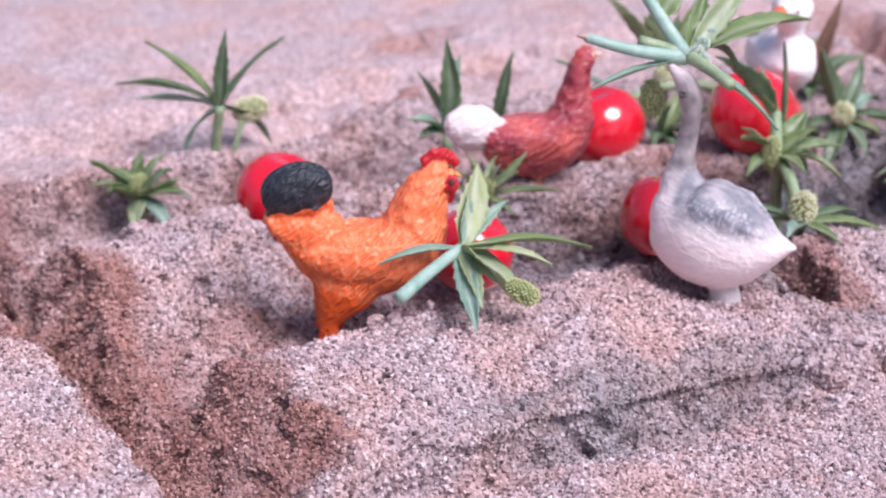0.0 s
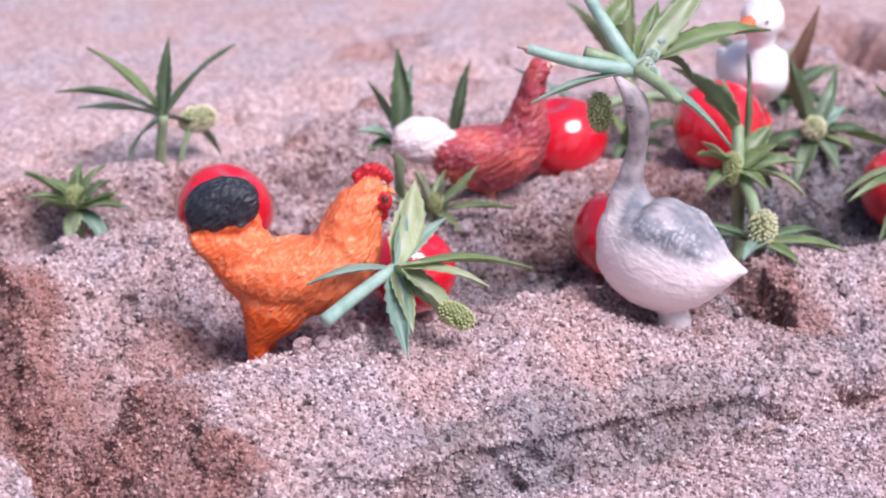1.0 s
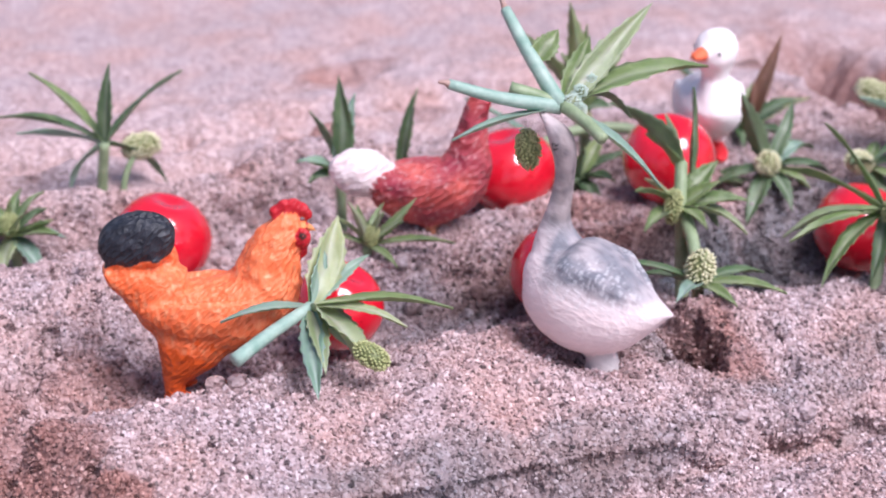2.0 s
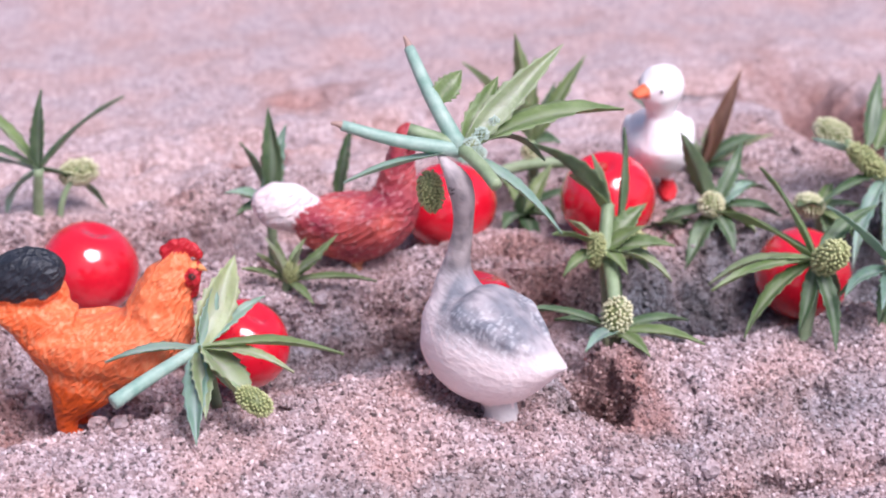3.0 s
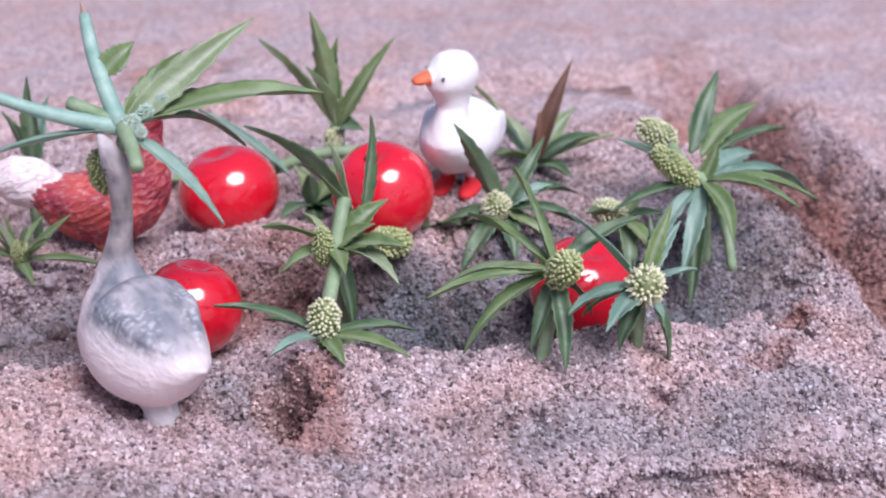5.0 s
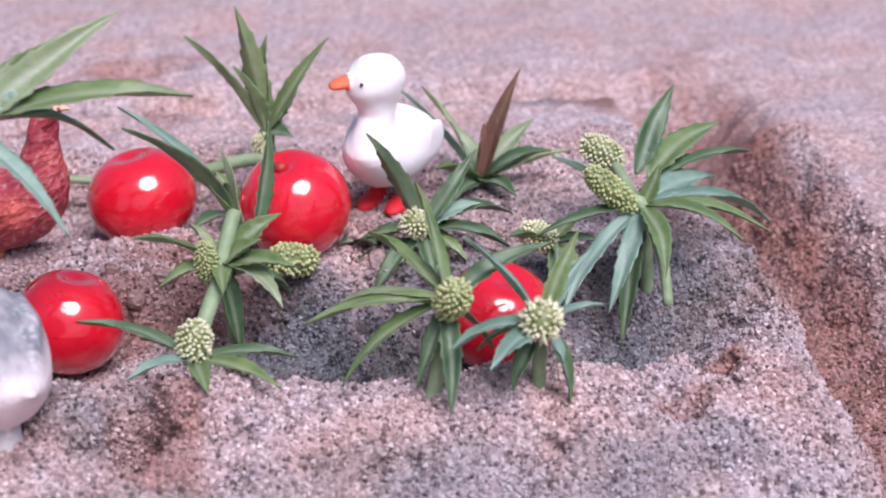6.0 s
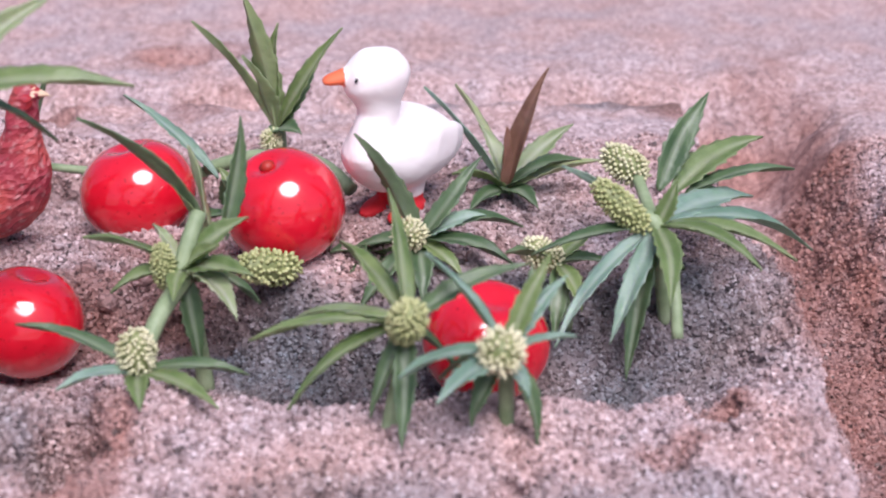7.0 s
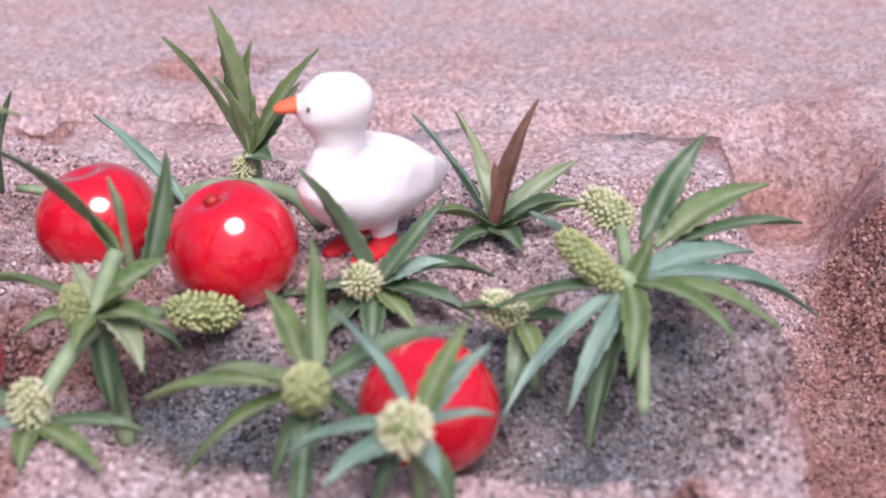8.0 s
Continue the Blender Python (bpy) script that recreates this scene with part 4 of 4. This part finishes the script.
# open sprig far at the back beyond the rooster
sprig("narrow-leaved green sprig with pale flower head, stuck in the sand", (-7.2, 4.9, 1.1), [
    (-9.3, 5.34, 1.58, 0.42, 0.10, 10, MAT_DARK), (-8.63, 6.0, 2.27, 0.44, 0.06, 20, MAT_LEAF), (-7.02, 4.94, 2.75, 0.34, 0.03, 60, MAT_DARK), (-5.6, 6.6, 2.0, 0.34, 0.05, -30, MAT_DARK),
    (-7.97, 5.2, 0.0, 0.36, 0.10, 0, MAT_TEAL), (-6.0, 5.9, -0.2, 0.34, 0.10, 0, MAT_DARK), (-8.9, 5.0, 1.35, 0.4, 0.05, 25, MAT_TEAL)],
    [([(-7.35, 5.3, -1.0), (-7.3, 5.1, 0.2), (-7.2, 4.9, 1.1)], 0.12, 0.10), ([(-7.0, 5.2, -0.9), (-6.85, 5.2, 0.2), (-6.6, 5.4, 0.7)], 0.07, 0.06)],
    [((-6.5, 5.5, 0.78), (1, 0.1, 0.15), 0.75, 0.25, MAT_BUD_PALE)], 1, at=(-7.35, 5.3, -0.6))

# low bushy sprig in the far channel
sprig("low bushy green sprig lying in the sand channel", (-9.0, 3.5, -0.2), [
    (-8.1, 2.9, 0.05, 0.36, 0.08, 10, MAT_LEAF), (-8.46, 2.74, -0.87, 0.36, 0.12, 0, MAT_TEAL), (-9.0, 3.2, 0.65, 0.30, 0.03, 60, MAT_LEAF), (-9.95, 3.6, 0.6, 0.34, 0.06, 10, MAT_LEAF),
    (-8.35, 3.5, 0.35, 0.34, 0.06, 10, MAT_DARK), (-9.7, 3.0, 0.15, 0.32, 0.06, 20, MAT_LEAF), (-9.2, 2.7, -0.7, 0.34, 0.10, 0, MAT_PALE), (-8.0, 3.3, -0.2, 0.34, 0.1, 0, MAT_TEAL), (-8.75, 2.9, 0.5, 0.26, 0.04, 40, MAT_PALE)] + ring_leaves((-9.0, 3.45, -0.15), 9, 0.95, 0.5, 0.30, MAT_LEAF, 22),
    [([(-9.0, 3.7, -1.1), (-9.0, 3.5, -0.2)], 0.10, 0.10)], [((-9.05, 3.3, 0.12), (0.1, -0.3, 1), 0.5, 0.17, MAT_BUD)], 2, at=(-9.0, 3.7, -0.95))

# small sprig before the hen
sprig("small spiky pale green sprig on the ridge before the hen", (-2.35, 1.4, 0.15), [
    (-1.42, 1.6, 0.98, 0.20, 0.05, 40, MAT_LEAF), (-0.72, 1.25, 0.18, 0.24, 0.06, 0, MAT_LEAF), (-2.55, 1.5, 0.95, 0.20, 0.02, 70, MAT_LEAF), (-2.1, 1.2, 0.9, 0.20, 0.02, 60, MAT_PALE),
    (-2.9, 1.5, 0.7, 0.20, 0.04, 40, MAT_LEAF), (-1.75, 1.1, 0.75, 0.2, 0.05, 30, MAT_PALE), (-3.2, 1.6, 0.35, 0.2, 0.06, 0, MAT_LEAF), (-2.0, 1.9, 0.8, 0.2, 0.05, 0, MAT_LEAF), (-1.9, 0.7, 0.0, 0.2, 0.08, 0, MAT_LEAF), (-2.75, 1.2, 1.15, 0.18, 0.0, 60, MAT_PALE)],
    [([(-2.45, 1.5, -0.5), (-2.35, 1.4, 0.2)], 0.09, 0.10)], [((-2.3, 1.35, 0.35), (0.1, -0.1, 1), 0.4, 0.15, MAT_BUD)], 3, at=(-2.45, 1.5, -0.3))

# broad-leaved sprig behind the hen's tail
sprig("dark green broad-leaved sprig behind the hen", (-2.65, 3.5, 0.75), [
    (-2.64, 3.76, 2.71, 0.46, 0.02, 70, MAT_DARK), (-3.18, 3.91, 1.96, 0.46, 0.05, 40, MAT_DARK), (-3.5, 3.44, 1.11, 0.46, 0.10, 0, MAT_TEAL), (-2.3, 3.9, 2.3, 0.40, 0.02, 40, MAT_TEAL), (-3.3, 3.3, 0.7, 0.42, 0.1, 0, MAT_DARK),
    (-0.95, 4.7, 2.05, 0.32, 0.05, 30, MAT_DARK, (-1.3, 4.6, 0.3))],
    [([(-2.6, 3.5, -0.9), (-2.65, 3.5, 0.75)], 0.11, 0.10)], (), 4, at=(-2.6, 3.5, -0.6))

# star-shaped sprig beside the rooster
sprig("star-shaped spiny pale green sprig leaning on rooster and cherry", (-3.82, -2.80, 1.02), [
    (-3.85, -4.3, 0.10, 0.40, 0.04, 10, MAT_TEAL), (-3.22, -1.5, 2.05, 0.62, 0.05, 40, MAT_PALE), (-1.50, -3.05, 0.97, 0.36, 0.07, -10, MAT_LEAF), (-5.30, -3.0, 0.94, 0.26, 0.06, 0, MAT_TEAL),
    (-2.75, -1.9, 1.48, 0.28, 0.05, 20, MAT_TEAL), (-2.31, -3.38, 0.84, 0.24, 0.08, 10, MAT_PALE), (-3.10, -3.75, 0.42, 0.85, 0.10, -25, MAT_PALE), (-3.55, -2.0, 1.85, 0.40, 0.05, 70, MAT_TEAL), (-3.7, -4.0, 0.40, 0.34, 0.05, -10, MAT_PALE)],
    [([(-3.82, -2.8, 1.02), (-3.70, -2.5, 0.4), (-3.6, -2.3, -0.35)], 0.11, 0.10), ([(-3.8, -2.8, 1.0), (-3.4, -3.3, 0.7), (-3.02, -3.7, 0.6)], 0.08, 0.06), ([(-3.80, -2.78, 1.02), (-4.5, -3.35, 0.86), (-5.12, -3.86, 0.67)], 0.10, 0.125, MAT_STEM_TEAL)],
    [((-2.95, -3.75, 0.55), (0.7, -0.3, -0.4), 0.62, 0.18, MAT_BUD)], 5, at=(-3.6, -2.3, -0.25))

# sprig held on the goose's head
sprig("long-leaved waxy green sprig held in the goose's raised bill", (0.48, -1.80, 3.92), [
    (3.34, -0.61, 4.13, 0.58, 0.07, 10, MAT_LEAF), (2.30, -0.47, 5.25, 0.46, 0.02, 50, MAT_PALE), (-1.46, -2.38, 3.66, 0.26, 0.03, 10, MAT_TEAL),
    (2.07, -2.45, 2.69, 0.32, 0.06, 0, MAT_TEAL), (2.07, -0.43, 3.17, 0.46, 0.14, 0, MAT_DARK), (0.55, -1.0, 5.0, 0.42, 0.06, 40, MAT_LEAF, (0.08, -1.3, 4.55)), (1.2, -0.6, 4.75, 0.40, 0.05, 30, MAT_LEAF)],
    [([(0.45, -1.8, 3.92), (-0.6, -1.9, 4.16), (-1.45, -1.92, 4.44)], 0.13, 0.085, MAT_STEM_TEAL), ([(-1.44, -1.92, 4.437), (-1.52, -1.92, 4.47), (-1.62, -1.93, 4.48)], 0.07, 0.02, MAT_WITHERED_TIP), ([(0.45, -1.8, 3.95), (0.0, -1.2, 4.7), (-0.28, -0.6, 5.26)], 0.15, 0.09, MAT_STEM_TEAL), ([(-0.277, -0.61, 5.25), (-0.31, -0.52, 5.35), (-0.36, -0.46, 5.42)], 0.07, 0.02, MAT_WITHERED_TIP),
     ([(0.5, -1.85, 3.95), (0.75, -2.4, 3.85), (0.92, -2.85, 3.72)], 0.12, 0.10), ([(0.4, -1.75, 3.98), (-0.36, -1.58, 4.22)], 0.13, 0.10)],
    [((0.02, -1.4, 3.05), (0.15, 0.1, -1), 0.72, 0.20, MAT_BUD), ((0.62, -1.85, 4.02), (0.8, -0.2, 0.4), 0.30, 0.12, MAT_BUD_TEAL), ((0.80, -1.65, 4.10), (0.6, 0.2, 0.6), 0.26, 0.11, MAT_BUD_TEAL), ((0.74, -1.9, 3.90), (0.6, -0.6, 0.1), 0.24, 0.10, MAT_BUD_TEAL), ((1.02, -1.45, 4.24), (0.7, 0.3, 0.6), 0.22, 0.09, MAT_BUD_TEAL)], 6, at=(0.35, -1.95, 3.75))

# tall forked sprig between the goose and the duck
sprig("forked green sprig with toothed leaves and green flower heads", (3.35, 0.40, 1.05), [
    (2.25, -0.35, 1.75, 0.36, 0.06, 10, MAT_LEAF), (4.17, 0.87, 1.75, 0.44, 0.06, 25, MAT_LEAF), (4.55, 0.1, 1.25, 0.44, 0.08, 10, MAT_LEAF), (2.5, -0.2, 0.85, 0.36, 0.10, 0, MAT_LEAF), (4.45, -0.3, 0.75, 0.44, 0.12, -10, MAT_PALE),
    (3.65, 0.15, -0.35, 0.34, 0.06, 0, MAT_DARK), (4.3, 0.9, 0.4, 0.40, 0.1, 0, MAT_DARK), (2.75, 0.8, 1.5, 0.3, 0.06, 20, MAT_PALE), (3.6, -0.5, 1.0, 0.3, 0.08, 0, MAT_LEAF), (4.0, 0.2, 1.6, 0.36, 0.04, 30, MAT_LEAF),
    (1.9, 0.44, 3.16, 0.56, 0.06, 30, MAT_DARK, (3.45, 0.85, 1.75)), (3.84, 1.6, 2.95, 0.34, 0.0, 70, MAT_DARK, (3.7, 1.0, 1.3)), (2.75, 0.9, 2.35, 0.4, 0.05, 20, MAT_LEAF, (3.45, 0.85, 1.6)), (3.2, 1.2, 2.6, 0.36, 0.02, 60, MAT_PALE, (3.55, 0.9, 1.2))],
    [([(3.55, 0.5, -1.0), (3.45, 0.45, 0.2), (3.35, 0.40, 1.05), (3.45, 0.85, 1.75)], 0.13, 0.12), ([(3.40, 0.35, 0.95), (3.36, -0.4, 0.75), (3.31, -1.0, 0.35)], 0.13, 0.12), ([(3.5, 0.5, 0.9), (3.8, 1.2, 0.75)], 0.09, 0.09)],
    [((3.15, 0.20, 1.15), (0.0, -0.15, 1), 0.72, 0.165, MAT_BUD), ((3.31, -1.13, 0.48), (0.15, -0.1, 1), 0.72, 0.25, MAT_BUD_PALE), ((4.1, 1.75, 0.55), (0.55, 0.8, -0.35), 1.1, 0.25, MAT_BUD)], 7, at=(3.55, 0.5, -0.75))
sprig("spread green sprig on the ridge edge below a bud cone", (3.31, -1.10, 0.18), [
    (1.58, -1.23, 0.74, 0.30, 0.07, 0, MAT_DARK), (2.6, -2.1, 0.35, 0.32, 0.10, 0, MAT_TEAL), (4.72, -0.63, 0.12, 0.32, 0.08, 0, MAT_DARK), (4.75, -1.75, 0.22, 0.34, 0.07, 0, MAT_LEAF), (3.75, -2.0, 0.15, 0.32, 0.08, 0, MAT_LEAF), (2.3, -0.6, 0.2, 0.3, 0.08, 0, MAT_DARK)],
    [([(3.34, -1.0, -0.4), (3.31, -1.1, 0.2)], 0.10, 0.12)], (), 8, at=(3.34, -1.0, -0.3))

# tall sprig at the back
sprig("tall green sprig with broad pointed leaves behind the cherries", (2.75, 5.6, 1.15), [
    (1.31, 5.67, 2.89, 0.40, 0.04, 50, MAT_LEAF), (2.30, 5.45, 3.55, 0.46, 0.02, 70, MAT_LEAF), (2.78, 5.75, 2.95, 0.42, 0.02, 70, MAT_LEAF), (3.85, 5.87, 2.93, 0.34, 0.06, 40, MAT_LEAF), (3.3, 5.3, 1.25, 0.4, 0.12, 20, MAT_DARK), (2.2, 5.6, 2.4, 0.5, 0.03, 50, MAT_LEAF),
    (0.13, 5.3, 1.61, 0.30, 0.04, 0, MAT_TEAL, (1.9, 5.0, 0.4)), (3.3, 6.3, 2.2, 0.3, 0.03, 40, MAT_DARK)],
    [([(2.85, 5.5, -0.6), (2.8, 5.6, 0.4), (2.75, 5.6, 1.2)], 0.09, 0.15), ([(1.6, 5.2, 0.45), (2.5, 5.3, 0.75), (3.6, 5.2, 0.8), (4.3, 4.9, 0.5)], 0.12, 0.12), ([(-1.2, 4.9, 0.3), (0.3, 5.1, 0.25), (1.6, 5.2, 0.4)], 0.07, 0.09)],
    [((2.7, 5.45, 1.0), (0.2, -0.3, 1), 0.35, 0.17, MAT_BUD_PALE)], 9, at=(2.85, 5.5, -0.2))

# sprig at the duck's feet
sprig("dark green sprig with round whitish flower head beside the duck", (6.0, 3.10, 0.62), [
    (5.15, 2.71, 2.42, 0.42, 0.05, 50, MAT_DARK), (6.74, 3.96, 1.75, 0.32, 0.05, 20, MAT_DARK), (7.44, 3.2, 0.39, 0.44, 0.12, 0, MAT_DARK), (7.37, 4.1, 0.6, 0.42, 0.15, 0, MAT_DARK), (5.3, 2.2, -0.25, 0.4, 0.08, 0, MAT_DARK), (6.3, 2.3, 0.0, 0.36, 0.1, 0, MAT_DARK),
    (4.9, 3.0, 0.35, 0.4, 0.1, 0, MAT_DARK), (6.9, 3.6, 0.95, 0.4, 0.1, 10, MAT_TEAL), (6.8, 2.7, 0.3, 0.34, 0.1, 0, MAT_LEAF)],
    [([(6.1, 3.3, -0.3), (6.05, 3.2, 0.3), (5.95, 2.98, 0.72)], 0.12, 0.10)], [((5.92, 2.90, 0.80), (-0.3, -0.7, 0.6), 0.46, 0.23, MAT_BUD_PALE)], 10, at=(6.1, 3.3, -0.1))

# withered sprig
sprig("pale green sprig with one withered brown leaf behind the duck", (6.55, 6.2, 0.25), [
    (7.22, 6.2, 2.45, 0.42, 0.06, 60, MAT_BROWN), (6.6, 6.0, 1.45, 0.40, -0.05, 60, MAT_BROWN), (7.35, 7.7, 0.95, 0.40, 0.04, 20, MAT_PALE), (7.80, 6.2, 0.95, 0.46, 0.10, 10, MAT_DARK), (8.1, 6.5, 0.85, 0.44, 0.06, 0, MAT_PALE), (5.9, 6.9, 1.1, 0.44, 0.06, 20, MAT_PALE),
    (5.0, 6.7, 1.75, 0.36, 0.03, 40, MAT_TEAL), (5.2, 7.9, 1.4, 0.40, 0.03, 40, MAT_PALE), (6.2, 5.2, 0.25, 0.4, 0.1, 0, MAT_DARK), (7.3, 5.4, 0.35, 0.44, 0.12, 0, MAT_DARK), (5.8, 5.6, 0.7, 0.46, 0.1, 10, MAT_LEAF)],
    [([(6.55, 6.3, -0.5), (6.55, 6.2, 0.25)], 0.13, 0.13)], (), 11, at=(6.55, 6.3, -0.2))

# large sprig on the end of the ridge
sprig("large spreading green sprig with two bud cones on ridge end", (9.55, 3.35, 1.20), [
    (9.92, 5.45, 2.58, 0.42, 0.04, 40, MAT_DARK, (9.4, 4.3, 1.35)), (10.75, 5.79, 1.81, 0.50, 0.06, 15, MAT_LEAF, (9.6, 4.3, 1.3)), (11.29, 5.5, 1.45, 0.34, 0.07, 0, MAT_DARK, (9.8, 4.4, 1.3)), (10.73, 5.2, 1.05, 0.50, 0.06, 15, MAT_TEAL), (11.72, 4.9, 0.40, 0.46, 0.13, 0, MAT_TEAL),
    (11.62, 3.2, 0.98, 0.36, 0.10, 0, MAT_LEAF), (11.2, 2.5, 1.10, 0.34, 0.10, 0, MAT_LEAF), (10.04, 1.85, 0.66, 0.38, 0.10, 0, MAT_LEAF), (8.45, 1.65, -0.10, 0.30, 0.06, 0, MAT_TEAL), (8.05, 3.70, 1.85, 0.30, 0.03, 40, MAT_TEAL),
    (9.17, 2.05, -0.14, 0.34, 0.10, 0, MAT_TEAL), (9.4, 2.2, -0.80, 0.36, 0.06, 0, MAT_DARK), (7.9, 2.4, 0.95, 0.30, 0.05, 0, MAT_DARK), (9.8, 3.5, 1.9, 0.28, 0.02, 50, MAT_LEAF)],
    [([(9.75, 3.5, -0.5), (9.65, 3.45, 0.4), (9.55, 3.35, 1.2), (9.3, 3.4, 1.3)], 0.12, 0.12), ([(10.1, 2.3, -0.05), (9.95, 2.7, 0.6), (9.65, 3.3, 1.1)], 0.09, 0.09), ([(9.55, 3.4, 1.1), (9.2, 4.2, 1.3), (9.0, 4.6, 1.45)], 0.1, 0.09)],
    [((9.05, 3.18, 1.52), (-0.75, -0.1, 0.65), 1.05, 0.21, MAT_BUD), ((8.80, 4.70, 1.55), (-0.8, 0.2, 0.35), 0.80, 0.25, MAT_BUD_PALE)], 12, at=(9.75, 3.5, -0.3))
sprig("small sprig with a pale flower head on the sand slope", (8.15, 3.05, 0.55), [
    (8.7, 2.3, 0.2, 0.30, 0.1, 0, MAT_LEAF), (9.0, 3.1, 0.6, 0.32, 0.1, 0, MAT_DARK), (8.3, 2.2, -0.3, 0.30, 0.08, 0, MAT_DARK), (8.6, 3.8, 0.8, 0.3, 0.08, 0, MAT_LEAF), (7.5, 2.5, 0.9, 0.36, 0.08, 10, MAT_DARK)],
    [([(8.3, 3.2, -0.6), (8.15, 3.05, 0.6)], 0.1, 0.1)], [((7.92, 3.02, 0.68), (-0.8, -0.3, 0.45), 0.66, 0.23, MAT_BUD_PALE)], 13, at=(8.3, 3.2, -0.4))

# two star sprigs over the last cherry
sprig("star-shaped green sprig with a bud cone leaning over a cherry", (6.95, -0.55, 1.18), [
    (7.17, -1.52, -0.15, 0.32, 0.08, 0, MAT_DARK), (5.54, -1.35, 0.09, 0.34, 0.08, 0, MAT_LEAF), (6.24, 0.94, 2.39, 0.34, 0.04, 40, MAT_LEAF), (4.95, -1.1, 0.92, 0.34, 0.08, 0, MAT_LEAF), (5.5, 1.0, 1.5, 0.46, 0.06, 25, MAT_LEAF), (5.05, -0.5, 0.75, 0.40, 0.12, 10, MAT_PALE),
    (8.35, 0.5, 1.75, 0.34, 0.06, 15, MAT_DARK), (6.6, -1.1, 0.0, 0.28, 0.06, 0, MAT_DARK), (7.6, -0.2, 0.3, 0.30, 0.06, 0, MAT_DARK)],
    [([(6.75, -0.9, -0.5), (6.9, -0.7, 0.5), (6.95, -0.55, 1.2)], 0.12, 0.11)], [((7.08, -0.92, 1.40), (0.35, -0.55, 0.75), 0.80, 0.25, MAT_BUD)], 14, at=(6.75, -0.9, -0.2))
sprig("star-shaped waxy green sprig with round pale flower head over cherry", (8.35, -0.75, 1.05), [
    (8.83, -0.93, -0.16, 0.32, 0.08, 0, MAT_DARK), (7.15, -0.3, 2.12, 0.34, 0.04, 30, MAT_TEAL), (8.78, -0.1, 2.26, 0.28, 0.04, 40, MAT_LEAF), (7.17, -1.6, 0.97, 0.42, 0.08, 10, MAT_TEAL), (7.75, -1.9, 0.84, 0.40, 0.08, 0, MAT_TEAL), (8.95, 0.1, 1.85, 0.26, 0.04, 40, MAT_TEAL),
    (8.45, 0.2, 1.9, 0.24, 0.03, 30, MAT_DARK), (7.4, -0.6, 0.45, 0.34, 0.1, 0, MAT_DARK), (8.0, -1.2, 0.15, 0.36, 0.08, 0, MAT_DARK), (9.2, -0.5, 1.3, 0.22, 0.06, 0, MAT_TEAL), (8.7, -0.9, 0.5, 0.26, 0.1, 0, MAT_TEAL)],
    [([(8.3, -0.5, -0.6), (8.32, -0.6, 0.4), (8.35, -0.75, 1.05)], 0.11, 0.10)], [((8.37, -1.08, 1.25), (0.25, -0.75, 0.6), 0.50, 0.27, MAT_BUD_PALE)], 15, at=(8.3, -0.5, -0.35))

# low dark foliage between the far cherries
sprig("low dark green sprig lying between two cherries", (2.45, 4.5, 0.0), [
    (1.9, 3.5, 0.1, 0.40, 0.10, 0, MAT_DARK), (3.0, 3.7, 0.25, 0.42, 0.08, 0, MAT_DARK), (2.4, 4.0, 0.85, 0.36, 0.04, 40, MAT_DARK), (3.6, 4.4, 0.55, 0.40, 0.10, 0, MAT_DARK), (2.0, 4.8, 0.7, 0.40, 0.08, 0, MAT_LEAF), (2.6, 3.2, -0.1, 0.36, 0.06, 0, MAT_DARK), (3.1, 5.0, 0.9, 0.34, 0.05, 20, MAT_LEAF)],
    [([(2.45, 4.6, -0.6), (2.45, 4.5, 0.0)], 0.09, 0.10)], (), 16, at=(2.45, 4.6, -0.45))

# dark leaves beside the duck and the scarred cherry
sprig("small dark green sprig lying under the duck", (4.95, 3.45, 0.15), [
    (4.9, 2.5, -0.1, 0.40, 0.08, 0, MAT_DARK), (5.6, 2.7, 0.0, 0.40, 0.08, 0, MAT_DARK), (4.6, 3.0, 0.3, 0.34, 0.05, 0, MAT_DARK), (5.7, 3.6, 0.5, 0.38, 0.06, 0, MAT_DARK), (5.3, 2.6, 0.55, 0.40, 0.08, 10, MAT_DARK), (4.2, 3.2, 0.1, 0.38, 0.08, 0, MAT_DARK), (5.9, 3.0, 0.25, 0.36, 0.08, -10, MAT_LEAF)],
    [([(4.95, 3.55, -0.4), (4.95, 3.45, 0.15)], 0.08, 0.08)], (), 17, at=(4.95, 3.55, -0.2))
